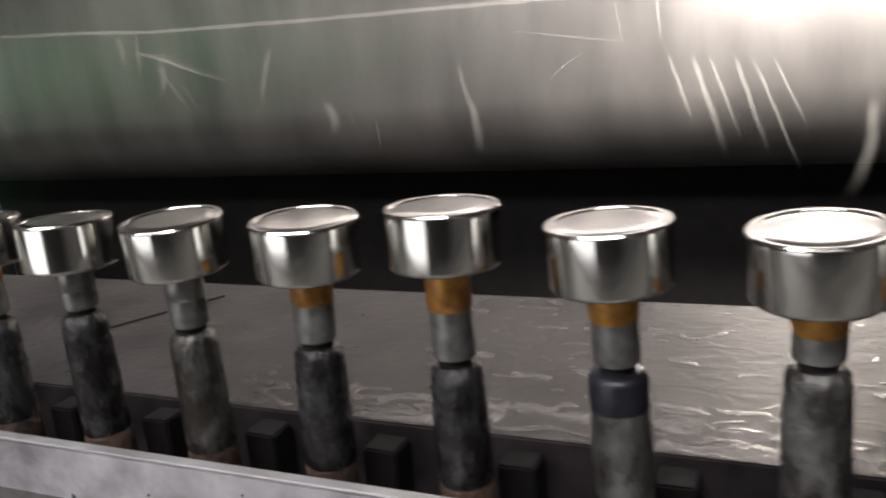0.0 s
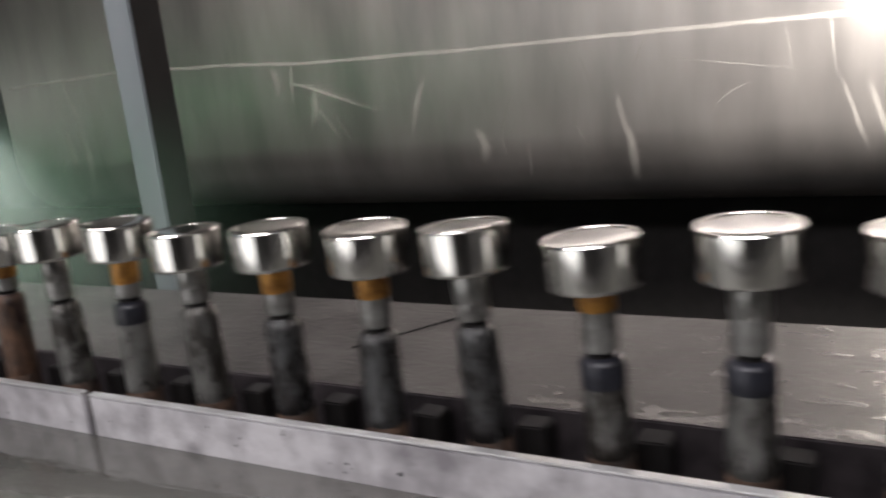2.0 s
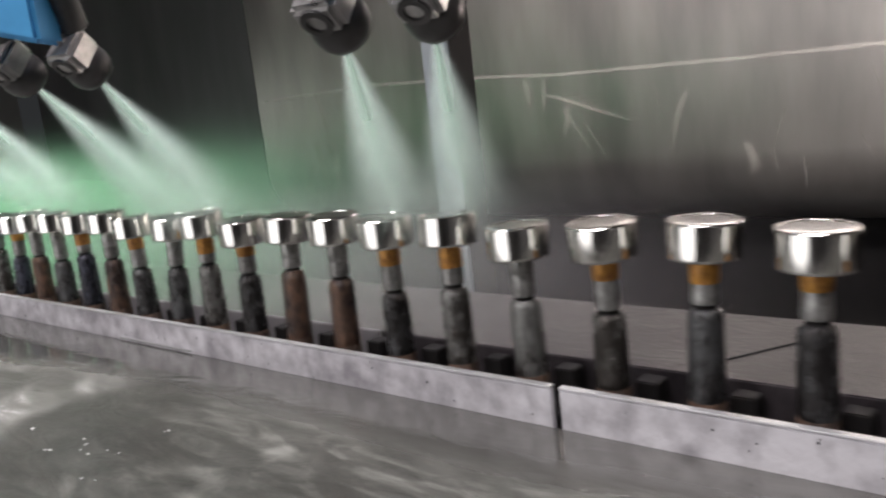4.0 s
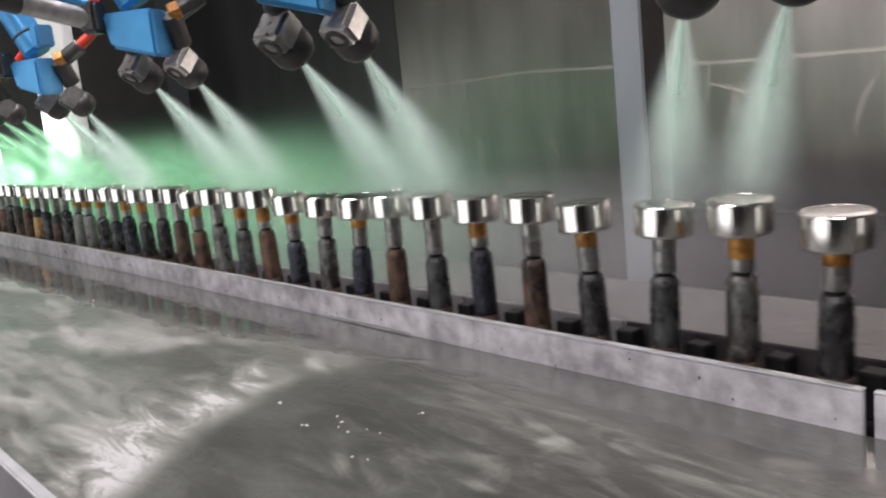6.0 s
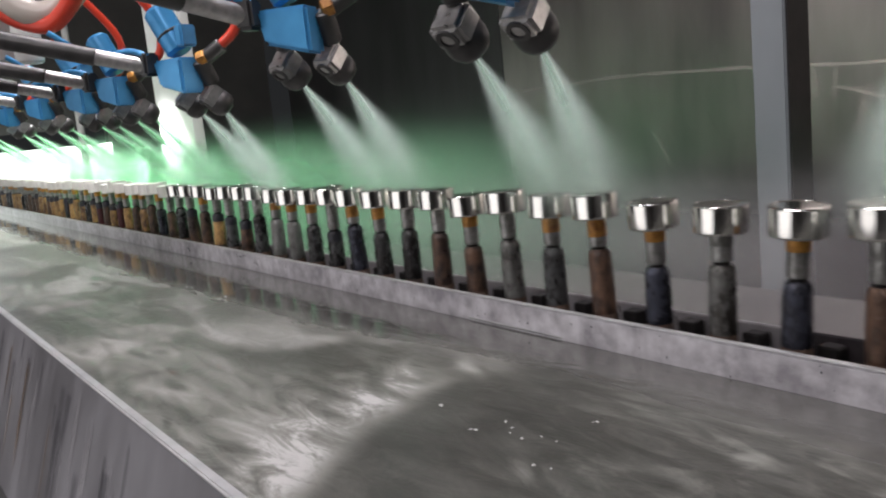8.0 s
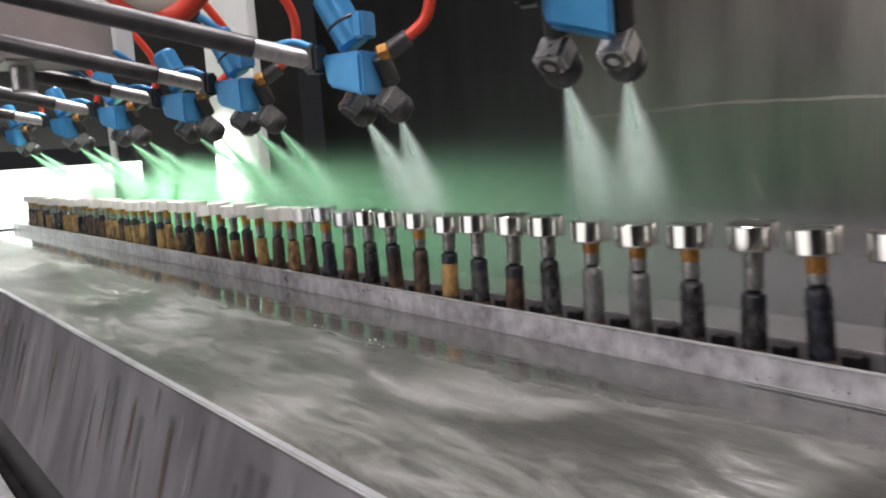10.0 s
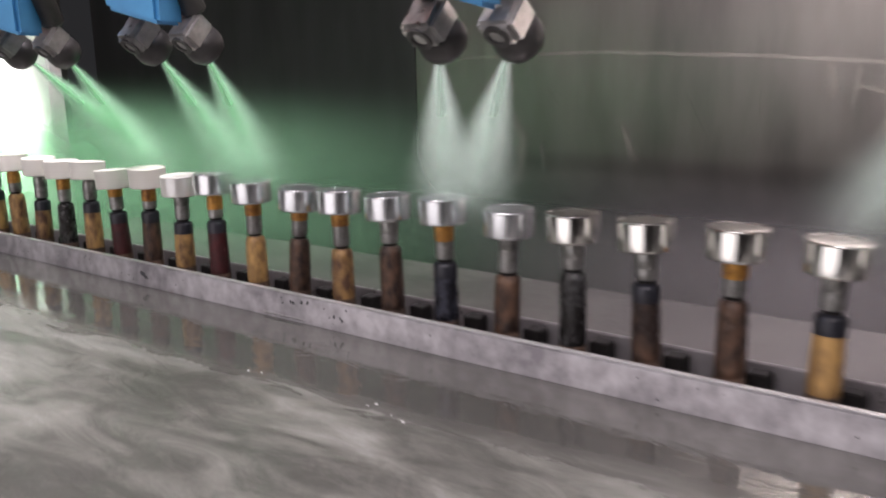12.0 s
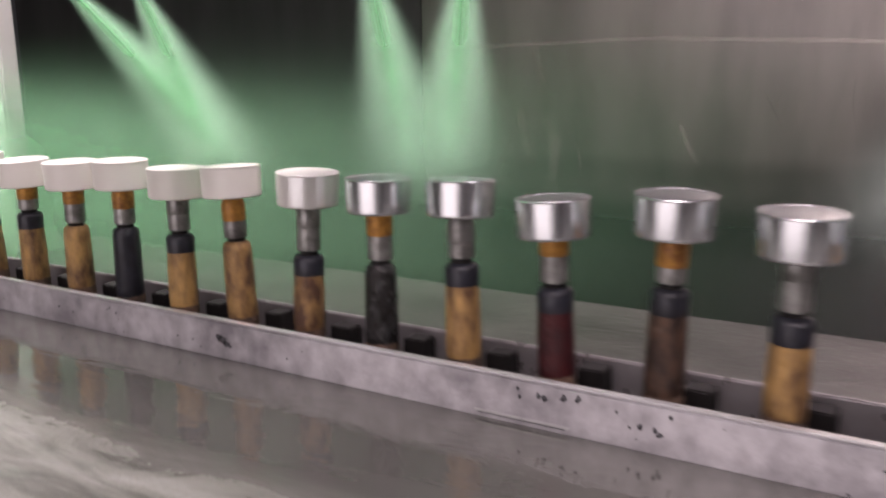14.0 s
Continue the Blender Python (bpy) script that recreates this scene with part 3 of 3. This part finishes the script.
def rail_specks():
    """Dark dried drips on the rail's face."""
    bm = bmesh.new()
    rs = random.Random(21)
    for k in range(110):
        x, z = rs.uniform(-1.9, 0.7), rs.uniform(-0.0145, 0.006)
        r = rs.uniform(0.0003, 0.0008) * (3.0 if rs.random() < 0.05 else 1)
        if k < 12:
            x, z, r = rs.uniform(-1.04, -0.93), rs.uniform(-0.006, 0.004), rs.uniform(0.0007, 0.0016)
        n = 7
        ring = [bm.verts.new((x + r * rs.uniform(0.4, 1.6) * math.cos(2 * math.pi * i / n), -0.0184, z + 1.3 * r * rs.uniform(0.6, 1.2) * math.sin(2 * math.pi * i / n))) for i in range(n)]
        top = bm.verts.new((x, -0.0190, z))
        for i in range(n):
            bm.faces.new((ring[i], ring[(i + 1) % n], top))
    return tagged(part("paint_specks", bm, M["drip"]), "dark dried paint specks on the rail", "specks", kind="stuff")


rail_specks()
# one strip in two colours: the right piece has its shade put in
for x0, x1, look_of, words in ((X0, -0.172, "strip", "shiny steel guide strip behind the spindles"), (-0.170, X1, "strip_dark", "steel guide strip behind the spindles, darkened where less light reaches")):
    back = thing("back_rail", words, "rail", "guide strips")
    part("strip", box(x0, x1, 0.028, 0.031, -0.08, 0.010, 0.0008), M[look_of], back)
track = thing("chain_track", "black greasy chain slot under the spindles", "track")
part("bed", box(IN_X, X1, -0.0135, 0.0275, -0.04, -0.02), M["black"], track)

basin = thing("water_basin", "stained steel front of the water basin", "basin")
bm = box(X0, X1, -0.339, -0.336, -0.155, -0.003)
for v in bm.verts:
    if v.co.z < -0.1:
        v.co.y -= 0.048
part("sheet", bm, M["apron"], basin, "sloping grey sheet with tan rust runs")
part("rim", box(X0, X1, -0.3415, -0.3345, -0.003, 0.0005, 0.0012), M["edge"], basin, "bright worn folded edge")
part("skirt", box(X0, X1, -0.384, -0.380, -0.9, -0.156), M["gunmetal"], basin, "dark lower skirt")
kerb = thing("edge_strip", "white worn angle strip along the foot of the basin", "strip")
part("web", box(X0, X1, -0.432, -0.385, -0.232, -0.228), M["gunmetal"], kerb)
part("flange", box(X0, X1, -0.432, -0.404, -0.2275, -0.212, 0.002), M["edge"], kerb, "white worn flange")


def run_cover(op, ease, u, v):
    across = ease(op("ABSOLUTE", op("SUBTRACT", u, 0.5)), 0.0, 0.5, 1.0, 0.0)
    return op("MULTIPLY", across, op("MULTIPLY", ease(v, 0.0, 0.12, 0.0, 1.0), ease(v, 0.35, 1.0, 1.0, 0.0)))


M["run_tan"] = droplets("tan_rust_film", (0.36, 0.25, 0.15), 0.62, run_cover)
M["run_pale"] = droplets("pale_scale_film", (0.55, 0.54, 0.55), 0.28, run_cover)
M["run_dark"] = droplets("dark_grime_film", (0.07, 0.07, 0.08), 0.30, run_cover)


def rust_runs():
    """Soft runs of rust, scale and grime down the basin's front sheet."""
    rs = random.Random(5)
    made = {k: bmesh.new() for k in ("run_tan", "run_pale", "run_dark")}
    layers = {k: b.loops.layers.uv.new("UVMap") for k, b in made.items()}
    for k in range(150):
        look_of = ("run_tan", "run_dark", "run_pale", "run_dark", "run_pale")[k % 5]
        b, uv = made[look_of], layers[look_of]
        x, z = rs.uniform(-2.2, 0.1), rs.uniform(-0.07, -0.004)
        w, h = rs.uniform(0.002, 0.009) * (2.2 if look_of == "run_dark" else 1), rs.uniform(0.03, 0.13)
        z1 = max(z - h, -0.152)
        out = 0.0004 + 0.0008 * rs.random()

        def at(x, z):
            return b.verts.new((x, -0.3392 - out + 0.048 * min(0.0, (z + 0.003) / 0.152), z))
        rows = [(at(x - w, z + (z1 - z) * q / 3), at(x + w * rs.uniform(0.7, 1.1), z + (z1 - z) * q / 3)) for q in range(4)]
        for q in range(3):
            f = b.faces.new((rows[q][0], rows[q][1], rows[q + 1][1], rows[q + 1][0]))
            for lp, c in zip(f.loops, ((0, q), (1, q), (1, q + 1), (0, q + 1))):
                lp[uv].uv = (c[0], c[1] / 3)
    for look_of, words in (("run_tan", "tan rust runs down the basin front"), ("run_pale", "pale scale runs down the basin front"), ("run_dark", "dark grime runs down the basin front")):
        tagged(part("rust_runs" if look_of == "run_tan" else "scale_runs" if look_of == "run_pale" else "grime_runs", made[look_of], M[look_of]), words, "stains", kind="stuff")


rust_runs()

# ---- spindles and caps ----
PITCH, COUNT = 0.0540, 104
LINE_X0, SPEED = -4.4965, 0.1365
# the chain runs a little unevenly: seconds and metres ahead of its even pace
JERKS = [(0, 0.016), (0.5, 0.029), (1, 0.044), (1.5, 0.024), (2, -0.002), (2.5, -0.001), (5, -0.0115), (6, -0.0056), (7.5, 0.0006), (8, 0.0036), (8.5, 0.0045), (9, -0.0010),
         (11.5, 0.0125), (12, -0.0005), (12.5, 0.0011), (13, -0.0023), (13.5, -0.0013), (14, 0.0053)]
CAP_R, CAP_H, CAP_Z = 0.0183, 0.0195, 0.0805
rng = random.Random(4)
BODY = {}


def spindle_parts(kind, neck, tall, band):
    """Shared meshes of one look of spindle: sleeve, foot, band, collar and neck."""
    key = (kind, neck, tall, band)
    if key in BODY:
        return BODY[key]
    top = 0.0535 + tall
    body = top - (0.011 if band else 0.0)
    rows = [("foot", "foot", [(0.0095, -0.022), (0.0098, -0.004), (0.0095, 0.004), (0.0097, 0.006), (0.0093, 0.0085)]),
            ("sleeve", kind, [(0.0091, 0.0075), (0.0095, 0.010), (0.0094, 0.03), (0.0090, body - 0.006)] + ([(0.0089, body)] if band else [(0.0085, top - 0.002), (0.0066, top)]))]
    if band:
        rows.append(("band", "band", [(0.0091, body - 0.001), (0.0092, top - 0.003), (0.0082, top - 0.001), (0.0064, top)]))
    rows.append(("groove", "black", [(0.0054, top - 0.001), (0.0054, top + 0.0028)]))
    rows.append(("collar", "collar", [(0.0062, top + 0.0022), (0.0071, top + 0.003), (0.0072, top + 0.008), (0.0069, 0.0705)]))
    rows.append(("neck", neck, [(0.0069, 0.0695), (0.0074, 0.0710), (0.0074, 0.0795), (0.0055, 0.0845)]))
    # black block stands in for the spindle's dark reflection in the guide strip
    if "carrier" not in BODY:
        BODY["carrier"] = mesh_of("carrier", box(0.006, 0.020, 0.012, 0.025, -0.0195, 0.0075, 0.0008), M["black"])
    BODY[key] = [("carrier", BODY["carrier"])] + [(nm, mesh_of(nm, lathe(pr, 22), M[mt], True)) for nm, mt, pr in rows]
    return BODY[key]


def cap_shell():
    r, h = CAP_R, CAP_H
    return lathe([(0.0075, 0.004), (0.0075, 0.0012), (0.0078, 0.0004), (r - 0.0016, 0.0), (r - 0.0010, 0.0001), (r - 0.0004, 0.0007), (r - 0.0003, 0.0012), (r - 0.0003, 0.0018),
                  (r, h - 0.0022), (r - 0.0002, h - 0.0008), (r - 0.0012, h - 0.0003), (r * 0.6, h - 0.0001), (0.002, h)], 48)


def cap_rim():
    """The rolled edge round the top of a cap, open in the middle."""
    r, h, n = CAP_R, CAP_H, 48
    bm = bmesh.new()
    ring = [(r - 0.0010 + 0.0012 * math.cos(a), h - 0.0007 + 0.0008 * math.sin(a)) for a in (k * math.pi / 4 for k in range(8))]
    rows = [[bm.verts.new((q * math.cos(2 * math.pi * i / n), q * math.sin(2 * math.pi * i / n), z)) for q, z in ring] for i in range(n)]
    for a, b in zip(rows, rows[1:] + rows[:1]):
        for k in range(8):
            bm.faces.new((a[k], b[k], b[(k + 1) % 8], a[(k + 1) % 8]))
    return bm


CAP_MESH, CAP_WHITE = ([("shell", mesh_of("shell", cap_shell(), M[m], True)), ("rim", mesh_of("rim", cap_rim(), M[m], True))] for m in ("chrome", "coated"))
spindles, caps = [], []
WHITE_UPTO = 38
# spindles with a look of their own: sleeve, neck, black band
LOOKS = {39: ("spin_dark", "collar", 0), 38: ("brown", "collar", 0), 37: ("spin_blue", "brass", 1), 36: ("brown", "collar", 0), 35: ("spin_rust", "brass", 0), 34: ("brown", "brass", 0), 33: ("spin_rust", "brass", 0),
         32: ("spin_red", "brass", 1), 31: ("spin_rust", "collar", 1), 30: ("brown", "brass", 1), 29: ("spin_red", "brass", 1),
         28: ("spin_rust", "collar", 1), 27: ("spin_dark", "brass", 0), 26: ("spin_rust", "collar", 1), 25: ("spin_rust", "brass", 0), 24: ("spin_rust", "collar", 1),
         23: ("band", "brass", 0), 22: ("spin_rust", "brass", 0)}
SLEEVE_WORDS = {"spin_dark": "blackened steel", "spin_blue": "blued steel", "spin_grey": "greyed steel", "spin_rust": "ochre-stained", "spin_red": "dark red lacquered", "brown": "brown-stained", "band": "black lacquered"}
for i in range(COUNT):
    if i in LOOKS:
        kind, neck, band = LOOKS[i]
    else:
        kind = rng.choice(["spin_dark", "spin_grey", "spin_dark", "spin_grey"] if i > 78 else ["spin_dark", "spin_blue", "brown", "spin_dark", "spin_grey"] if i > 44 else ["spin_rust", "brown", "spin_rust", "spin_dark"])
        neck, band = rng.choice(["brass", "brass", "collar"]), rng.random() < (0.1 if i > 44 else 0.4)
    sp = thing("spindle", SLEEVE_WORDS[kind] + " rotating spindle with a " + ("brass" if neck == "brass" else "steel") + " neck on the chain", "spindle", "spindles on the chain")
    for nm, me in spindle_parts(kind, neck, rng.choice([-0.003, 0, 0.003, 0.006]), bool(band)):
        new(nm, me).parent = sp
    lift, lean = rng.uniform(-0.002, 0.004), (rng.uniform(-2.0, 2.0), rng.uniform(-2.0, 2.0))
    white = i <= WHITE_UPTO
    cp = thing("cap", "white undercoated round jar cap turning silver under the guns" if white else "mirror-bright chrome round jar cap on its spindle", "cap", "caps on the spindles")
    for nm, me in CAP_WHITE if white else CAP_MESH:
        new(nm, me).parent = cp
    spindles.append((sp, i, lean))
    caps.append((cp, i, lean, lift))


# ---- spray guns ----
GUN_X = -0.268


def gun_unit():
    """One automatic spray gun with two heads on its arm; its origin lies between the heads."""
    g = thing("spray_gun", "blue and nickel automatic spray gun with two heads", "spray gun", "spray guns over the line")
    for s in (-1, 1):
        hx = s * 0.0215
        tilt = pose(hx, 0, 0, 0, 0, -23) @ pose(0, 0, 0, 50, 0, 0)
        bm = box(-0.0118, 0.0118, -0.0120, 0.0120, 0.000, 0.018, 0.003)
        bmesh.ops.transform(bm, matrix=tilt, verts=bm.verts)
        h = part("head", bm, M["silver"], g, "nickel-plated gun head", True)
        part("air_cap", lathe([(0.0122, 0.003), (0.0142, 0.0), (0.0146, -0.005), (0.0140, -0.009), (0.0115, -0.0135), (0.0050, -0.017)], 24, None, tilt), M["gunmetal"], h, "dark round air cap", True)
        part("screw", lathe([(0.0078, 0.0), (0.0078, 0.0018), (0.0048, 0.0020), (0.0042, 0.0004)], 14, None, tilt @ pose(0, -0.0113, 0.009, 90, 0, 0)), M["gunmetal"], h, "", True)
        part("needle_housing", rod((hx, -0.004, 0.02), (hx, -0.018, 0.046), 0.0095), M["gunmetal"], g, "", True)
    bm = box(-0.029, 0.018, -0.043, -0.012, 0.009, 0.050, 0.003)
    for v in bm.verts:
        if v.co.z < 0.029:
            v.co.z += 0.012 * (0.020 - v.co.x) / 0.047
            v.co.x += 0.005 * (v.co.x < 0)
    part("bracket", bm, M["blue"], g, "bright blue anodised bracket", True)
    v = part("valve", rod((-0.004, -0.020, 0.057), (-0.026, -0.030, 0.108), 0.0160, 28, None, 0.25), M["blue"], g, "blue round valve body", True)
    part("ring", rod((-0.012, -0.0235, 0.076), (-0.0145, -0.0247, 0.0815), 0.0172, 28), M["gunmetal"], v, "", True)
    part("fin", box(0.004, 0.016, -0.034, -0.012, 0.062, 0.086, 0.002), M["blue"], g, "", True)
    part("nut", rod((0.022, -0.020, 0.046), (0.031, -0.016, 0.049), 0.0085, 6), M["brass"], g, "brass hose nut", False)
    part("elbow", rod((0.024, -0.014, 0.046), (0.046, -0.004, 0.060), 0.0085), M["gunmetal"], g, "", True)
    part("hose", hose([(0.042, -0.006, 0.057), (0.062, 0.006, 0.080), (0.066, 0.000, 0.125), (0.04, -0.04, 0.19), (0.0, -0.09, 0.28)], 0.0056), M["red"], g, "glossy red air hose", True)
    part("blue_tube", hose([(-0.03, -0.046, 0.056), (-0.05, -0.058, 0.064), (-0.075, -0.085, 0.060), (-0.10, -0.12, 0.09)], 0.0035), M["blue"], g, "thin blue air tube", True)
    part("clamp", box(-0.042, -0.026, -0.055, -0.034, 0.034, 0.060, 0.003), M["gunmetal"], g, "", True)
    d = Vector((-0.616, -0.788, 0.27))
    a = Vector((-0.034, -0.044, 0.045))
    arm = part("arm", rod(a + d * 0.055, a + d * 0.42, 0.0098), M["gunmetal"], g, "dark steel arm", True)
    part("sleeve", rod(a, a + d * 0.056, 0.0088), M["silver"], arm, "bright chrome sleeve", True)
    return g


def fan_mesh(material):
    """One soft sheet of droplets, widening downwards; seven crossed ones make a spray."""
    bm = bmesh.new()
    uv = bm.loops.layers.uv.new("UVMap")
    length, n, m = 0.24, 20, 6
    rows = [[bm.verts.new(((2 * c / m - 1) * (0.0022 + 0.066 * (i / n) ** 1.1), 0, -length * i / n)) for c in range(m + 1)] for i in range(n + 1)]
    for i in range(n):
        for c in range(m):
            f = bm.faces.new((rows[i][c], rows[i][c + 1], rows[i + 1][c + 1], rows[i + 1][c]))
            for lp, q in zip(f.loops, ((c, i), (c + 1, i), (c + 1, i + 1), (c, i + 1))):
                lp[uv].uv = (q[0] / m, q[1] / n)
    return mesh_of("droplet_sheet", bm, M[material])


FAN, FAN_GREEN = fan_mesh("spray"), fan_mesh("spray_green")
GUN = gun_unit()
GUN.matrix_basis = pose(GUN_X, -0.133, 0.2215, 0, 0, 38)
guns = [GUN]
for k, (x, y, z) in enumerate([(-0.5485, -0.110, 0.2255), (-0.83, -0.107, 0.2150), (-1.100, -0.106, 0.2185), (-1.29, -0.108, 0.218), (-1.60, -0.11, 0.225), (-1.95, -0.11, 0.229), (-2.45, -0.11, 0.234), (0.000, -0.105, 0.2160)]):
    guns.append(copy_thing(GUN, pose(x, y, z, 0, 0, (38 if x > -0.7 else 22) + 3 * math.sin(k * 5))))
# how far each head is swung towards the far end of the line, in degrees
AIMS = [(28, 31), (34, 36), (36, 44), (26, 34), (10, 30), (22, 24), (22, 24), (22, 24), (38, 37)]
sliding = list(guns)
for g in guns:
    turned = math.degrees(g.matrix_basis.to_euler().z)
    for s, aim in zip((-1, 1), AIMS[guns.index(g)]):
        sp = thing("paint_spray", "pale green fan of atomised paint under the gun head", "spray", "paint sprays",
                   m=g.matrix_basis @ pose(s * 0.0215, 0, 0, 0, 0, aim - turned) @ pose(0, 0, 0, 53, 0, 0) @ pose(0, 0, -0.0165))
        sliding.append(sp)
        for k in range(7):
            sheet = new("droplet_sheet", FAN_GREEN if g.matrix_basis.translation.x < -1.0 else FAN)
            sheet.parent = sp
            sheet.matrix_basis = pose(0, 0, 0, 0, 0, 180 * k / 7 + 11)


def mist_bank(y, x1, top, x0=-2.75, material="mist", words="green drifting paint mist behind the spindle line"):
    bm = bmesh.new()
    uv = bm.loops.layers.uv.new("UVMap")
    n, m = 30, 4
    grid = [[bm.verts.new((x0 + (x1 - x0) * i / n, y + 0.015 * math.sin(i * 1.3 + y * 30) + 0.01 * j, LEDGE_Z + 0.004 + (top - LEDGE_Z) * j / m)) for j in range(m + 1)] for i in range(n + 1)]
    for i in range(n):
        for j in range(m):
            f = bm.faces.new((grid[i][j], grid[i + 1][j], grid[i + 1][j + 1], grid[i][j + 1]))
            for lp, q in zip(f.loops, ((i, j), (i + 1, j), (i + 1, j + 1), (i, j + 1))):
                lp[uv].uv = (q[0] / n, q[1] / m)
    return tagged(part("paint_mist", bm, M[material], None, "", True), words, "mist", kind="stuff")


banks = [mist_bank(0.06 + 0.075 * k, -0.02 - 0.05 * k, 0.215 - 0.01 * k) for k in range(5)]
hazes = [mist_bank(0.05 + 0.07 * k, 0.30 - 0.03 * k, 0.125, -1.3, "haze", "pale thin paint haze behind the spindle line") for k in range(3)]

# gun carriage over the basin
blk = thing("manifold_block", "grey aluminium manifold block on the gun carriage", "manifold")
part("body", box(-1.30, -1.19, -0.36, -0.235, 0.305, 0.375, 0.003), M["block"], blk)
for k in range(3):
    part("bolt", rod((-1.245, -0.33 + 0.035 * k, 0.374), (-1.245, -0.33 + 0.035 * k, 0.392), 0.006), M["silver"], blk, "", True)
part("pipe", rod((-1.25, -0.335, 0.374), (-1.25, -0.335, 1.0), 0.012), M["white"], blk, "white riser pipe", True)
part("stub", rod((-1.25, -0.329, 0.306), (-1.25, -0.329, 0.275), 0.014), M["silver"], blk, "chrome fitting", True)
cyl = thing("air_filter", "white plastic air filter bowl on the carriage", "air filter")
part("bowl", rod((-1.33, -0.19, 0.315), (-1.33, -0.19, 0.43), 0.022, 24), M["white"], cyl, "", True)
part("head", box(-1.36, -1.30, -0.22, -0.16, 0.428, 0.47, 0.004), M["gunmetal"], cyl, "", True)
tagged(part("supply_hose", hose([(-1.12, -0.34, 0.62), (-1.06, -0.30, 0.44), (-1.02, -0.255, 0.355), (-1.0, -0.21, 0.35), (-0.98, -0.17, 0.42), (-0.99, -0.16, 0.62)], 0.016, 16), M["clear_hose"], None, "", True), "thick milky supply hose hanging in a loop", "hose")
tagged(part("air_hose", hose([(-1.16, -0.36, 0.62), (-1.09, -0.315, 0.43), (-1.045, -0.28, 0.365), (-1.02, -0.245, 0.335), (-0.985, -0.215, 0.335), (-0.955, -0.19, 0.40), (-0.96, -0.18, 0.62)], 0.011, 14), M["red"], None, "", True), "thick red hose hanging in a loop", "hose")
bar = thing("carriage_bar", "dark steel carriage bar that carries the gun arms", "bar")
part("tube", rod((X0 + 0.1, -0.465, 0.372), (0.3, -0.465, 0.372), 0.016, 20), M["gunmetal"], bar, "", True)
thin = thing("thin_post", "thin white upright near the bright end", "post")
part("shaft", rod((-3.1, 0.28, LEDGE_Z), (-3.1, 0.28, 1.8), 0.012), M["white"], thin, "", True)


def motions():
    for sp, i, lean in spindles:
        x = LINE_X0 + PITCH * i
        walk(sp, [(t, pose(x + SPEED * t + d, 0, 0, lean[0], lean[1], 0)) for t, d in JERKS])
    for cp, i, lean, lift in caps:
        x = LINE_X0 + PITCH * i
        walk(cp, [(t, pose(x + SPEED * t + d, 0, 0, lean[0], lean[1], 0) @ pose(0, 0, CAP_Z + lift, lean[1], -lean[0], 0)) for t, d in JERKS])
    for ob in sliding:
        m = ob.matrix_basis.copy()
        walk(ob, [(0.0, m), (9.2, m), (11.3, pose(0.072, 0, 0) @ m), (14.0, pose(0.072, 0, 0) @ m)])
    for b in banks:
        walk(b, [(0.0, pose(0.16, 0, 0)), (2.5, pose(0.18, 0, 0)), (5.0, pose(0.03, 0, 0)), (9.0, pose(-0.06, 0, 0)), (11.5, pose(-0.48, 0, 0)), (14.0, pose(-0.60, 0, 0))])
    for b in hazes:
        walk(b, [(0.0, pose(-0.25, 0, 0)), (2.5, pose(-0.20, 0, 0)), (5.0, pose(0, 0, 0)), (9.0, pose(-0.05, 0, 0)), (11.5, pose(0.12, 0, 0)), (14.0, pose(0.18, 0, 0))])


motions()
